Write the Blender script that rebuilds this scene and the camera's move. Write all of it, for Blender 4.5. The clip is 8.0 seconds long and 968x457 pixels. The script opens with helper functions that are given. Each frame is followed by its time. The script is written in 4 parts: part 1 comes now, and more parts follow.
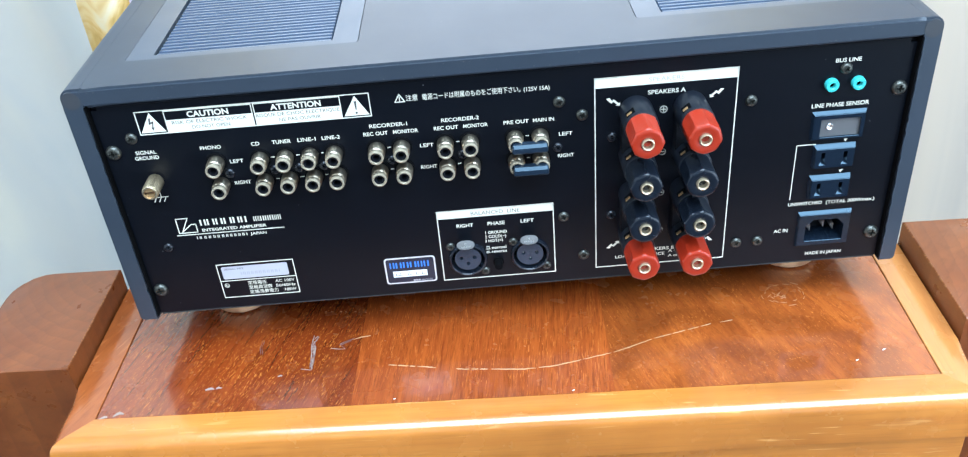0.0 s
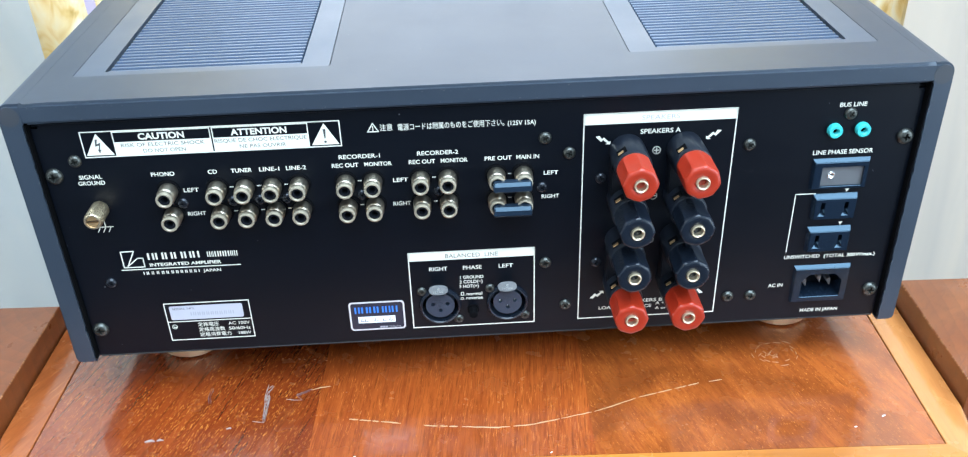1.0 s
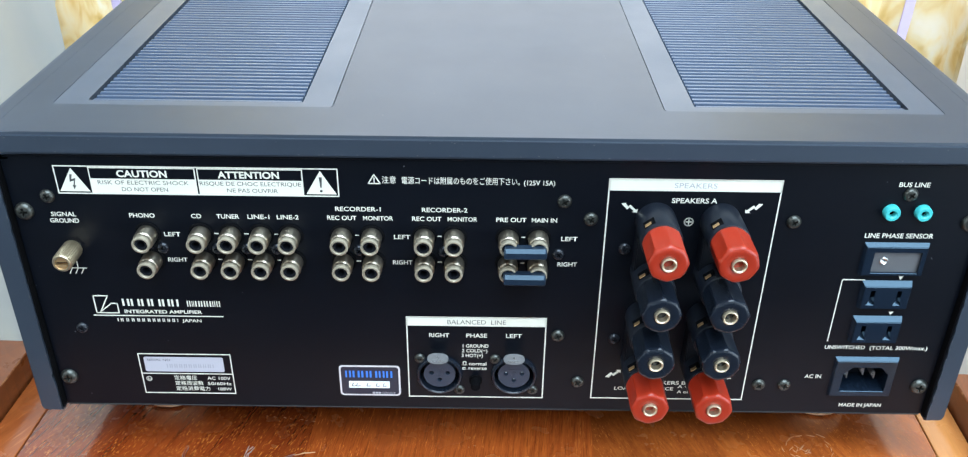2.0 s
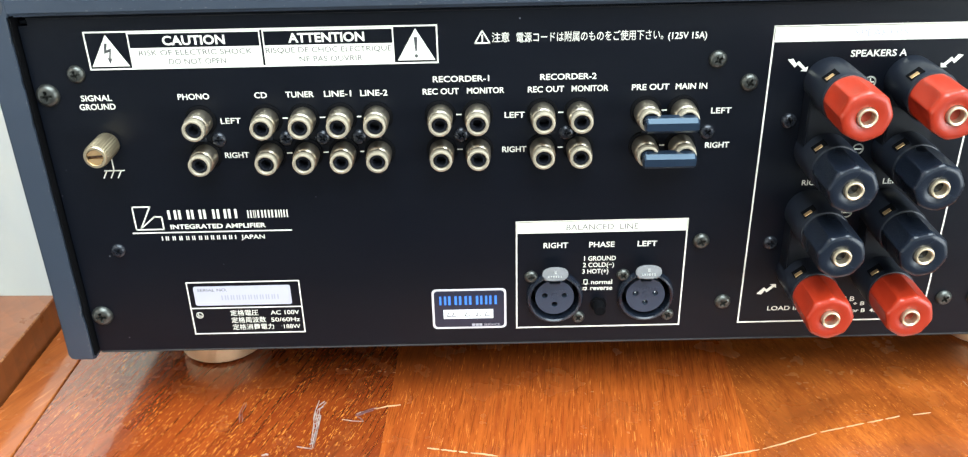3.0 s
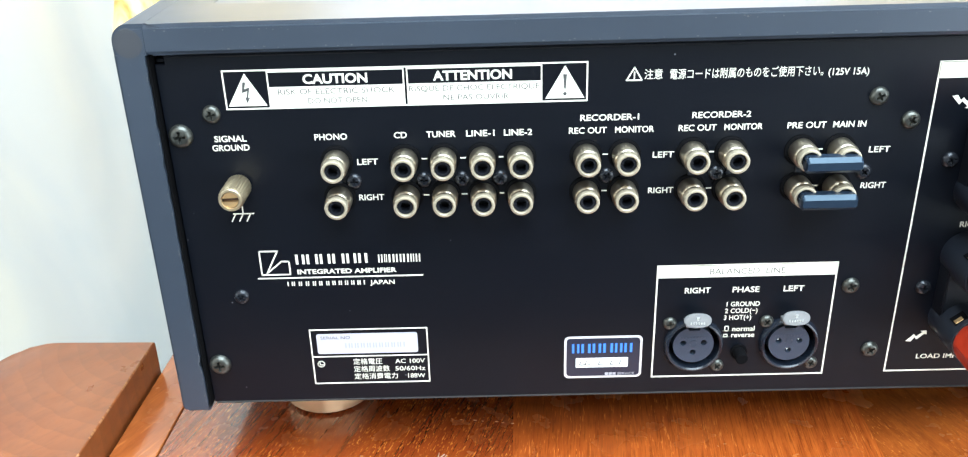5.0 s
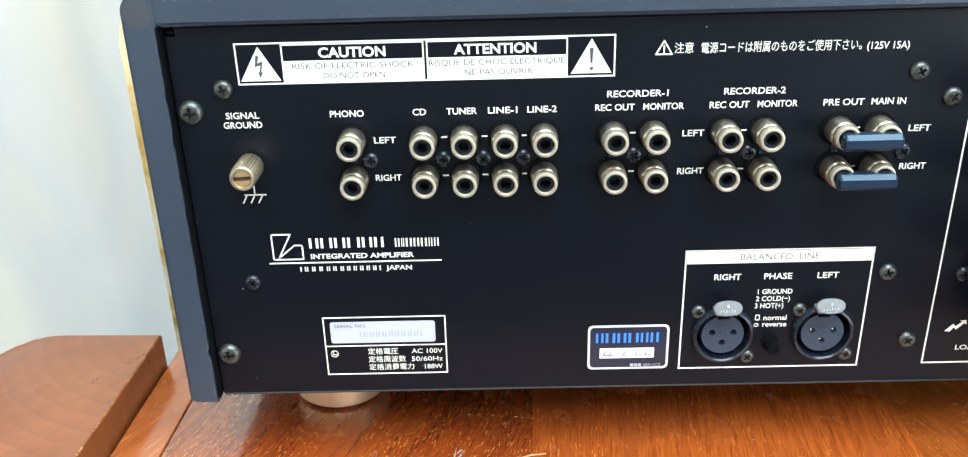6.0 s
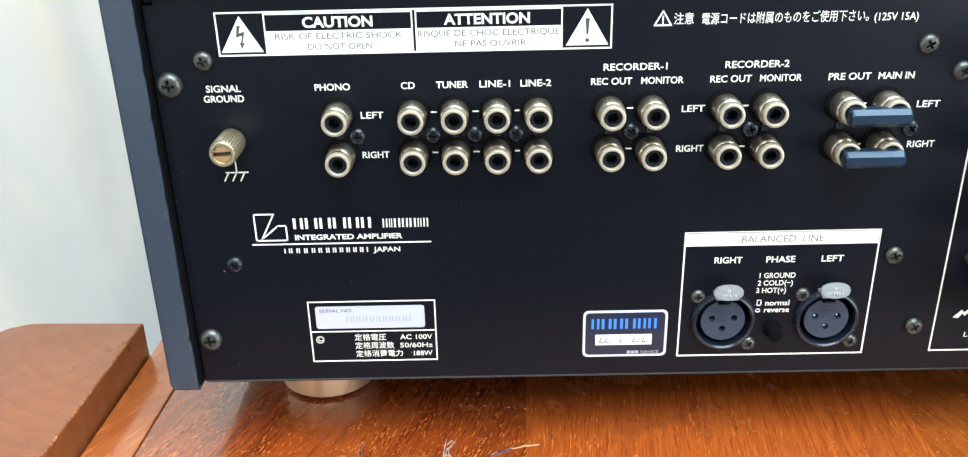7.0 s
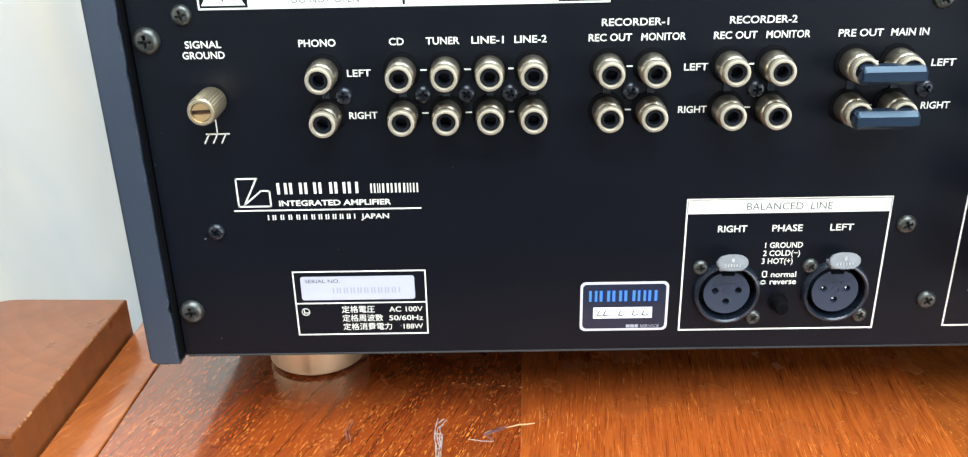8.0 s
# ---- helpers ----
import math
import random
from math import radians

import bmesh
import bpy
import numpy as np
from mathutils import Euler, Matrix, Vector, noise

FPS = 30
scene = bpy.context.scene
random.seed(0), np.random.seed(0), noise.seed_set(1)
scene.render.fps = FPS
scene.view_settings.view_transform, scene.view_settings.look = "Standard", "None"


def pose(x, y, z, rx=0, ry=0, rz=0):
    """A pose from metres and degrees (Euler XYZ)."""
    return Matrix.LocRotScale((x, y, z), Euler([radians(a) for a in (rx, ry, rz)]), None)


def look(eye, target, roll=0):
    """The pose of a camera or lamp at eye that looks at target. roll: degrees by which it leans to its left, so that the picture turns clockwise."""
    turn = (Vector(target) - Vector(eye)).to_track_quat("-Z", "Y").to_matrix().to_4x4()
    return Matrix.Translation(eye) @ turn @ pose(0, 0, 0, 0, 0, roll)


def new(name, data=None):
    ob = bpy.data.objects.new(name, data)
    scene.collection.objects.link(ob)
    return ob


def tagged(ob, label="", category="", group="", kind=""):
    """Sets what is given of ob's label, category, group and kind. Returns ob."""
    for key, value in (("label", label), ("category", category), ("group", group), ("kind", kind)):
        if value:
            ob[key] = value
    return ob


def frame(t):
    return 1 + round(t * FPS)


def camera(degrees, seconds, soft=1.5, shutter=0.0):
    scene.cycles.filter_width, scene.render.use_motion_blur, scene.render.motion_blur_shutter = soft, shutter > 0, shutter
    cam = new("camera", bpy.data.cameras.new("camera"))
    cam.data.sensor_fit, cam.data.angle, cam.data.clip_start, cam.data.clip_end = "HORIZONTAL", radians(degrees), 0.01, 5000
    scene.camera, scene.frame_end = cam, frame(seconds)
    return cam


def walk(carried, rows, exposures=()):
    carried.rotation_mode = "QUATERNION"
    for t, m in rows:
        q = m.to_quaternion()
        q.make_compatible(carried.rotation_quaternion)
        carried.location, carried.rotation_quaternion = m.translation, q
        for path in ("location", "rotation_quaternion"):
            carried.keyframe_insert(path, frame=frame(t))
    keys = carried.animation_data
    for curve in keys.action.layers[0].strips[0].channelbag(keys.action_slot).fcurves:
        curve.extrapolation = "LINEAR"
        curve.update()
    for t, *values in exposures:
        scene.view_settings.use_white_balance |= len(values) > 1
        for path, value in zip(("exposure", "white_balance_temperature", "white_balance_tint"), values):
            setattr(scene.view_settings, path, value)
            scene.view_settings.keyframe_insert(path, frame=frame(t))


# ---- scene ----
cam = camera(55.2, 8.0, soft=1.2)
PATH = [
    (0, (-0.0104, -0.4576, 0.3886), (-0.0222, 0.3666, -0.1776), -5.19),
    (0.2, (-0.0114, -0.4526, 0.3866), (-0.0065, 0.3805, -0.1665), -3.73),
    (0.4, (-0.0131, -0.4452, 0.3811), (0.0123, 0.3966, -0.1581), -2.66),
    (0.5, (-0.0123, -0.4403, 0.3760), (0.0094, 0.4054, -0.1573), -2.68),
    (0.7, (-0.0146, -0.4302, 0.3644), (0.0113, 0.4156, -0.1684), -2.36),
    (0.8, (-0.0148, -0.4288, 0.3621), (0.0111, 0.4186, -0.1683), -2.17),
    (0.9, (-0.0162, -0.4262, 0.3626), (0.0124, 0.4216, -0.1669), -2.05),
    (1, (-0.0174, -0.4252, 0.3623), (0.0130, 0.4274, -0.1594), -1.82),
    (1.2, (-0.0155, -0.4188, 0.3685), (0.0072, 0.4321, -0.1563), -1.67),
    (2.3, (-0.0054, -0.3555, 0.3402), (0.0000, 0.5122, -0.1568), 1.65),
    (2.5, (-0.0161, -0.3464, 0.3231), (0.0026, 0.5244, -0.1683), 1.60),
    (2.7, (-0.0324, -0.3401, 0.2970), (-0.0192, 0.5469, -0.1645), 0.94),
    (2.9, (-0.0484, -0.3301, 0.2653), (-0.0549, 0.5609, -0.1885), -0.81),
    (3, (-0.0574, -0.3315, 0.2586), (-0.0572, 0.5554, -0.2033), -1.22),
    (3.2, (-0.0705, -0.3305, 0.2506), (-0.0661, 0.5571, -0.2099), -1.28),
    (3.3, (-0.0732, -0.3299, 0.2480), (-0.0771, 0.5602, -0.2079), -1.48),
    (3.5, (-0.0795, -0.3294, 0.2487), (-0.0891, 0.5638, -0.2010), -1.74),
    (3.7, (-0.0832, -0.3292, 0.2509), (-0.0939, 0.5711, -0.1844), -1.64),
    (4, (-0.0873, -0.3239, 0.2507), (-0.0964, 0.5754, -0.1868), -1.66),
    (4.2, (-0.0885, -0.3222, 0.2506), (-0.0938, 0.5760, -0.1890), -1.59),
    (4.5, (-0.0887, -0.3211, 0.2533), (-0.0922, 0.5827, -0.1748), -1.64),
    (4.7, (-0.0947, -0.3190, 0.2539), (-0.1033, 0.5889, -0.1652), -1.63),
    (4.8, (-0.0992, -0.3184, 0.2532), (-0.1088, 0.5884, -0.1682), -1.69),
    (5, (-0.1071, -0.3169, 0.2539), (-0.1176, 0.5896, -0.1683), -1.65),
    (5.2, (-0.1108, -0.3156, 0.2470), (-0.1200, 0.5949, -0.1665), -1.55),
    (6.3, (-0.1165, -0.3033, 0.2377), (-0.1328, 0.6092, -0.1710), -1.67),
    (6.5, (-0.1198, -0.2993, 0.2378), (-0.1258, 0.6111, -0.1758), -1.34),
    (6.8, (-0.1151, -0.2981, 0.2304), (-0.1269, 0.6145, -0.1782), -1.44),
    (7, (-0.1121, -0.3002, 0.2248), (-0.1235, 0.6141, -0.1802), -1.40),
    (7.2, (-0.1116, -0.2957, 0.2193), (-0.1281, 0.6187, -0.1853), -1.43),
    (7.3, (-0.1115, -0.2942, 0.2160), (-0.1287, 0.6201, -0.1887), -1.49),
    (7.5, (-0.1119, -0.2903, 0.2112), (-0.1292, 0.6239, -0.1937), -1.39),
    (7.8, (-0.1108, -0.2892, 0.2092), (-0.1258, 0.6258, -0.1941), -1.28),
    (8, (-0.1087, -0.2915, 0.2080), (-0.1240, 0.6230, -0.1963), -1.32),
]
walk(cam, [(t, look(eye, target, roll)) for t, eye, target, roll in PATH], [(0.0, 0.18, 6600, 11), (1.0, 0.12, 6650, 11), (2.3, -0.16, 7350, 13), (2.5, -0.04, 7800, 14), (3.0, 0.45, 7950, 14), (3.5, 0.74, 7700, 13), (4.5, 0.75, 7600, 13), (5.2, 0.58, 7550, 13), (6.5, 0.46, 7650, 14), (8.0, 0.38, 7700, 16)])

# ---- light ----
world = bpy.data.worlds.new("sky")
scene.world = world
world.use_nodes = True
wn = world.node_tree.nodes
sky = wn.new("ShaderNodeTexSky")
sky.sky_type, sky.sun_disc = "NISHITA", False
sky.sun_elevation, sky.sun_rotation = radians(40), radians(200)
wn["Background"].inputs[1].default_value = 0.12
world.node_tree.links.new(sky.outputs[0], wn["Background"].inputs[0])


def unseen_light(name, place, target, wide, high, watts, colour):
    """An unseen area lamp standing for sky light in an opening of the room."""
    data = bpy.data.lights.new(name, "AREA")
    data.shape, data.size, data.size_y, data.energy, data.color = "RECTANGLE", wide, high, watts, colour
    ob = new(name, data)
    ob.matrix_world = look(place, target)
    return ob


unseen_light("unseen_light", (0.0, 1.10, 0.95), (0.0, 0.0, 0.75), 1.7, 1.7, 46, (0.88, 0.94, 1.0))
# two unseen side lamps, added to brighten the fronts and the panel's right
unseen_light("unseen_light", (-1.82, -1.3, 1.25), (0.0, -0.1, 0.2), 1.3, 1.2, 7, (1.0, 0.97, 0.93))
unseen_light("unseen_light", (2.02, -1.7, 0.10), (0.1, -0.1, 0.1), 1.3, 1.5, 50, (0.62, 0.81, 1.0))
# unseen overhead source, added for the blue light on upward faces
unseen_light("overhead_fill_light", (0.42, -1.27, 2.26), (0.42, -1.27, 0.0), 2.4, 2.85, 295, (0.58, 0.80, 1.0))

# ---- materials ----
MATS = {}


def nodes_of(name):
    m = bpy.data.materials.new(name)
    m.use_nodes = True
    MATS[name] = m
    t = m.node_tree
    return m, t, t.nodes["Principled BSDF"]


def add(t, kind, **values):
    n = t.nodes.new(kind)
    for key, value in values.items():
        n.inputs[key.replace("_", " ")].default_value = value
    return n


def coords(t, scale=(1, 1, 1), turn=(0, 0, 0)):
    source = t.nodes.new("ShaderNodeTexCoord").outputs["Object"]
    if any(turn):
        r = t.nodes.new("ShaderNodeMapping")
        r.inputs["Rotation"].default_value = [radians(a) for a in turn]
        t.links.new(source, r.inputs["Vector"])
        source = r.outputs["Vector"]
    m = t.nodes.new("ShaderNodeMapping")
    m.inputs["Scale"].default_value = scale
    t.links.new(source, m.inputs["Vector"])
    return m.outputs["Vector"]


def ramp(t, source, stops):
    r = t.nodes.new("ShaderNodeValToRGB")
    e = r.color_ramp.elements
    while len(e) < len(stops):
        e.new(0.5)
    for k, (at, c) in zip(e, stops):
        k.position, k.color = at, (*c, 1) if len(c) == 3 else c
    t.links.new(source, r.inputs[0])
    return r.outputs[0]


def mix(t, factor, a, b, how="MIX"):
    n = t.nodes.new("ShaderNodeMix")
    n.data_type, n.blend_type = "RGBA", how
    for socket, value in ((n.inputs[0], factor), (n.inputs[6], a), (n.inputs[7], b)):
        if isinstance(value, bpy.types.NodeSocket):
            t.links.new(value, socket)
        else:
            socket.default_value = value if not isinstance(value, tuple) else (*value, 1)
    return n.outputs[2]


def bump(t, shader, source, strength, distance):
    b = add(t, "ShaderNodeBump", Strength=strength, Distance=distance)
    t.links.new(source, b.inputs["Height"])
    t.links.new(b.outputs[0], shader.inputs["Normal"])


def noise_tex(t, vector, scale, detail=4.0, rough=0.55, distortion=0.0):
    n = add(t, "ShaderNodeTexNoise", Scale=scale, Detail=detail, Roughness=rough, Distortion=distortion)
    t.links.new(vector, n.inputs["Vector"])
    return n.outputs[0]


def plain(name, colour, rough=0.4, metal=0.0, grain=900, vary=0.12, relief=0.0, coat=0.0, blotch=25, spec=0.5):
    """Paint, plastic or metal with blotches, fine grain and uneven gloss."""
    m, t, s = nodes_of(name)
    v = coords(t)
    big, fine = noise_tex(t, v, blotch, 3), noise_tex(t, v, grain, 2)
    lo, hi = tuple(c * (1 - vary) for c in colour), tuple(min(1, c * (1 + vary)) for c in colour)
    c = mix(t, big, lo, hi)
    c = mix(t, mix(t, fine, (0.35, 0.35, 0.35), (0.65, 0.65, 0.65)), c, mix(t, 0.5, lo, hi))
    t.links.new(c, s.inputs["Base Color"])
    r = ramp(t, big, [(0.25, (rough * 0.85,) * 3), (0.75, (min(1, rough * 1.18),) * 3)])
    t.links.new(r, s.inputs["Roughness"])
    s.inputs["Metallic"].default_value = metal
    s.inputs["Coat Weight"].default_value = coat
    s.inputs["Specular IOR Level"].default_value = spec
    if relief:
        bump(t, s, fine, relief, 0.0002)
    return m


def dusty(name, colour, rough, dust=(0.30, 0.31, 0.33), grain=1400, relief=0.15, amount=0.0, spec=0.5):
    """Black paint with lint, dust specks and faint wipe marks."""
    m, t, s = nodes_of(name)
    v = coords(t)
    big, fine = noise_tex(t, v, 14, 4), noise_tex(t, v, grain, 2)
    vo = add(t, "ShaderNodeTexVoronoi", Scale=130.0, Randomness=1.0)
    t.links.new(v, vo.inputs["Vector"])
    speck = ramp(t, vo.outputs["Distance"], [(0.02, (1, 1, 1)), (0.055, (0, 0, 0))])
    some = ramp(t, noise_tex(t, v, 60, 2), [(0.56, (0, 0, 0)), (0.66, (1, 1, 1))])
    mask = mix(t, 1.0, speck, some, "MULTIPLY")
    vl = add(t, "ShaderNodeTexVoronoi", Scale=1.0, Randomness=1.0)
    t.links.new(coords(t, (260, 70, 60), (0, 35, 0)), vl.inputs["Vector"])
    lint = ramp(t, vl.outputs["Distance"], [(0.03, (0.7, 0.7, 0.7)), (0.06, (0, 0, 0))])
    rare = ramp(t, noise_tex(t, coords(t, (45, 45, 45)), 1.0, 2), [(0.58, (0, 0, 0)), (0.66, (1, 1, 1))])
    mask = mix(t, 1.0, mask, mix(t, 1.0, lint, rare, "MULTIPLY"), "ADD")
    base = mix(t, big, tuple(c * 0.8 for c in colour), tuple(c * 1.25 for c in colour))
    base = mix(t, mix(t, 0.75, (0, 0, 0), mask), base, dust)
    t.links.new(base, s.inputs["Base Color"])
    wipe = noise_tex(t, coords(t, (6, 6, 40)), 3, 4)
    t.links.new(ramp(t, wipe, [(0.3, (rough * 0.93,) * 3), (0.7, (rough * 1.07,) * 3)]), s.inputs["Roughness"])
    s.inputs["Specular IOR Level"].default_value = spec
    bump(t, s, fine, relief, 0.0002)
    return m


def wood(name, dark, light, fleck, along=(70, 5, 70), turn=(0, 0, 0), swirl=0.6, rough=0.22, coat=1.0, coat_rough=0.06, fleck_cut=0.62, fleck_scale=(420, 38, 420), rings=None, ring_tone=0.5, coat_ior=1.6, fine=0.35):
    """Varnished hardwood: broad figure, streaks and hair lines along the grain, light pores. rings: centre, squash and count of growth rings."""
    m, t, s = nodes_of(name)
    v = coords(t, along, turn)
    streak = noise_tex(t, v, 1.0, 6, 0.6, swirl)
    broad = noise_tex(t, coords(t, (9, 2.5, 9), turn), 1.0, 3, 0.5, swirl * 2)
    c = mix(t, ramp(t, streak, [(0.32, (0, 0, 0)), (0.68, (1, 1, 1))]), dark, light)
    c = mix(t, ramp(t, broad, [(0.35, (0, 0, 0)), (0.65, (0.55, 0.55, 0.55))]), c, tuple(x * 0.62 for x in dark))
    if rings:
        (cx, cy), (sx, sy), count, bend, profile = rings
        tc, mp = t.nodes.new("ShaderNodeTexCoord"), t.nodes.new("ShaderNodeMapping")
        mp.inputs["Location"].default_value = (-cx * sx, -cy * sy, 0)
        mp.inputs["Scale"].default_value = (sx, sy, 0)
        t.links.new(tc.outputs["Object"], mp.inputs["Vector"])
        w = add(t, "ShaderNodeTexWave", Scale=count, Distortion=bend, Detail=3.0, Detail_Scale=2.2, Detail_Roughness=0.6)
        w.wave_type, w.rings_direction, w.wave_profile = "RINGS", "SPHERICAL", profile
        t.links.new(mp.outputs[0], w.inputs["Vector"])
        c = mix(t, ramp(t, w.outputs[0], [(0.1, (0, 0, 0)), (0.82, (ring_tone * 0.7,) * 3), (0.96, (ring_tone,) * 3)]), c, tuple(x * 0.5 for x in dark))
    hair = noise_tex(t, coords(t, tuple(x * 5.5 for x in along), turn), 1.0, 3, 0.6, swirl)
    c = mix(t, ramp(t, hair, [(0.36, (fine,) * 3), (0.5, (0, 0, 0))]), c, tuple(x * 0.42 for x in dark))
    pore = noise_tex(t, coords(t, fleck_scale, turn), 1.0, 1, 0.5, 0.6)
    where = ramp(t, noise_tex(t, coords(t, (30, 18, 30), turn), 1.0, 2), [(0.36, (0.2, 0.2, 0.2)), (0.55, (1, 1, 1))])
    p = mix(t, 1.0, ramp(t, pore, [(fleck_cut, (0, 0, 0)), (fleck_cut + 0.06, (1, 1, 1))]), where, "MULTIPLY")
    c = mix(t, p, c, fleck)
    t.links.new(c, s.inputs["Base Color"])
    t.links.new(ramp(t, noise_tex(t, coords(t), 40, 4), [(0.3, (rough * 0.8,) * 3), (0.75, (rough * 1.5,) * 3)]), s.inputs["Roughness"])
    s.inputs["Coat Weight"].default_value, s.inputs["Coat Roughness"].default_value = coat, coat_rough
    s.inputs["Coat IOR"].default_value = coat_ior
    bump(t, s, streak, 0.06, 0.0006)
    wave = add(t, "ShaderNodeBump", Strength=0.05, Distance=0.002)
    t.links.new(noise_tex(t, coords(t), 55, 3), wave.inputs["Height"])
    t.links.new(wave.outputs[0], s.inputs["Coat Normal"])
    return m


BLACK_PAINT = dusty("black_panel_paint", (0.0018, 0.0027, 0.0050), 0.36, spec=0.21)
CASE = dusty("black_case_veneer", (0.024, 0.033, 0.047), 0.37, relief=0.05, grain=700, dust=(0.13, 0.13, 0.13))
CASE_DISC = dusty("case_rod_end", (0.034, 0.036, 0.042), 0.42, relief=0.1, grain=600, dust=(0.14, 0.14, 0.14))
INSERT = plain("vent_insert_paint", (0.055, 0.068, 0.090), 0.36, 0.0, 1500, 0.1, 0.1)
SLAT = plain("vent_slat_paint", (0.046, 0.070, 0.115), 0.36, 0.0, 1500, 0.1, 0.1)
# near-black for black plastic parts and for shade painted inside openings
VOID = plain("matt_black_and_inner_shade", (0.0025, 0.0025, 0.003), 0.8, spec=0.05)
WEAR = plain("bare_edge", (0.022, 0.019, 0.018), 0.7, vary=0.8, blotch=400, spec=0.2)
PRINT = plain("cream_print", (0.69, 0.665, 0.57), 0.55, vary=0.05)
INK = plain("black_print", (0.05, 0.05, 0.05), 0.55)
PALE_INK = plain("faint_grey_print", (0.30, 0.30, 0.335), 0.55)
PLATE = plain("pale_grey_label", (0.40, 0.39, 0.44), 0.35, vary=0.06)
BLUE = plain("blue_print", (0.02, 0.17, 0.66), 0.35)
STICKER = plain("dark_blue_sticker", (0.012, 0.016, 0.030), 0.22)
STICKER_RIM = plain("silver_sticker_rim", (0.62, 0.60, 0.62), 0.3, 0.2)
WHITE = plain("white_label", (0.80, 0.82, 0.83), 0.4, vary=0.04)
NICKEL = plain("nickel", (0.47, 0.405, 0.32), 0.33, 1.0, 1200, 0.15)
NICKEL_RIM = plain("nickel_rim", (0.44, 0.375, 0.28), 0.46, 0.7, 1200, 0.08)
BRASS = plain("pale_brass", (0.70, 0.565, 0.38), 0.36, 1.0, 1200, 0.18)
SOCKET_METAL = plain("pale_gilt", (0.62, 0.51, 0.36), 0.34, 0.85, 1200, 0.1)
COPPER = plain("champagne_copper", (0.86, 0.55, 0.33), 0.31, 0.85, 900, 0.08)
COPPER_SCREW = plain("worn_copper", (0.70, 0.44, 0.22), 0.36, 0.9, 900, 0.2)
BLACK_PLASTIC = plain("black_plastic", (0.006, 0.009, 0.015), 0.26, vary=0.2, relief=0.05, spec=0.4)
MATT_PLASTIC = plain("matt_black_plastic", (0.005, 0.006, 0.009), 0.5, vary=0.2, relief=0.1, spec=0.2)
BASE_PLASTIC = plain("base_plastic", (0.003, 0.004, 0.0065), 0.4, vary=0.2, spec=0.3)
GLOSS_PLASTIC = plain("black_plastic_sky_sheen", (0.006, 0.011, 0.020), 0.15, vary=0.2, spec=0.55)
# blue tint paints the sky's reflection into the highlights
GLOSS_PLASTIC.node_tree.nodes["Principled BSDF"].inputs["Specular Tint"].default_value = (0.52, 0.80, 1.0, 1.0)
SLATE_PLASTIC = plain("slate_plastic", (0.021, 0.031, 0.050), 0.36, vary=0.2, relief=0.1)
JUMPER_PLASTIC = plain("jumper_plastic_sky_sheen", (0.009, 0.017, 0.030), 0.26, vary=0.2, spec=0.42)
# the jumpers' highlights carry the sky's blue in their tint too
JUMPER_PLASTIC.node_tree.nodes["Principled BSDF"].inputs["Specular Tint"].default_value = (0.60, 0.84, 1.0, 1.0)
COLLAR_PLASTIC = plain("collar_plastic", (0.006, 0.0085, 0.014), 0.36, vary=0.2, relief=0.1)
DARK_RECESS = plain("slot_shade", (0.05, 0.022, 0.012), 0.5, vary=0.3)
RED = plain("red_plastic", (0.31, 0.021, 0.007), 0.32, vary=0.12, relief=0.04)
TEAL = plain("teal_plastic", (0.03, 0.42, 0.42), 0.35)
GREY_WINDOW = plain("grey_sensor_window", (0.10, 0.10, 0.105), 0.35)
STEEL = plain("screw_steel", (0.078, 0.080, 0.072), 0.36, 0.85, 700, 0.3)
DARK_STEEL = plain("black_screw", (0.014, 0.016, 0.021), 0.26, 0.4)
CHROME = plain("chrome", (0.75, 0.75, 0.75), 0.15, 1.0)
TAB = plain("zinc_tab", (0.25, 0.25, 0.255), 0.38, 0.6, 500, 0.3, 0.4, blotch=500)
WOOD_RED = wood("dark_red_board", (0.16, 0.023, 0.005), (0.26, 0.047, 0.009), (0.52, 0.16, 0.031), along=(110, 7, 110), turn=(0, 0, 16), fleck_cut=0.625, fleck_scale=(2300, 340, 2300), fine=0.5, coat_rough=0.10, coat_ior=1.66)
WOOD_ORANGE = wood("orange_board", (0.262, 0.044, 0.0088), (0.425, 0.090, 0.0160), (0.52, 0.138, 0.028), along=(300, 12, 300), turn=(0, 0, 4), swirl=0.3, fleck_cut=0.64, fleck_scale=(2300, 130, 2300), fine=0.6, coat_rough=0.12, coat_ior=1.66)
WOOD_SWIRL = wood("swirl_board", (0.305, 0.060, 0.012), (0.48, 0.118, 0.021), (0.56, 0.165, 0.035), along=(170, 22, 170), turn=(0, 0, -20), swirl=1.6, fleck_scale=(2300, 420, 2300), fleck_cut=0.655, rings=((0.125, -0.062), (1.0, 1.5), 5.5, 7.0, "SIN"), ring_tone=0.5, fine=0.45, coat_rough=0.12, coat_ior=1.66)
WOOD_RAIL_X = wood("rail_wood_along", (0.47, 0.145, 0.024), (0.60, 0.215, 0.040), (0.64, 0.29, 0.09), along=(5, 90, 90), fleck_scale=(30, 420, 420), swirl=0.3, fleck_cut=0.68, fine=0.18, coat_rough=0.2)
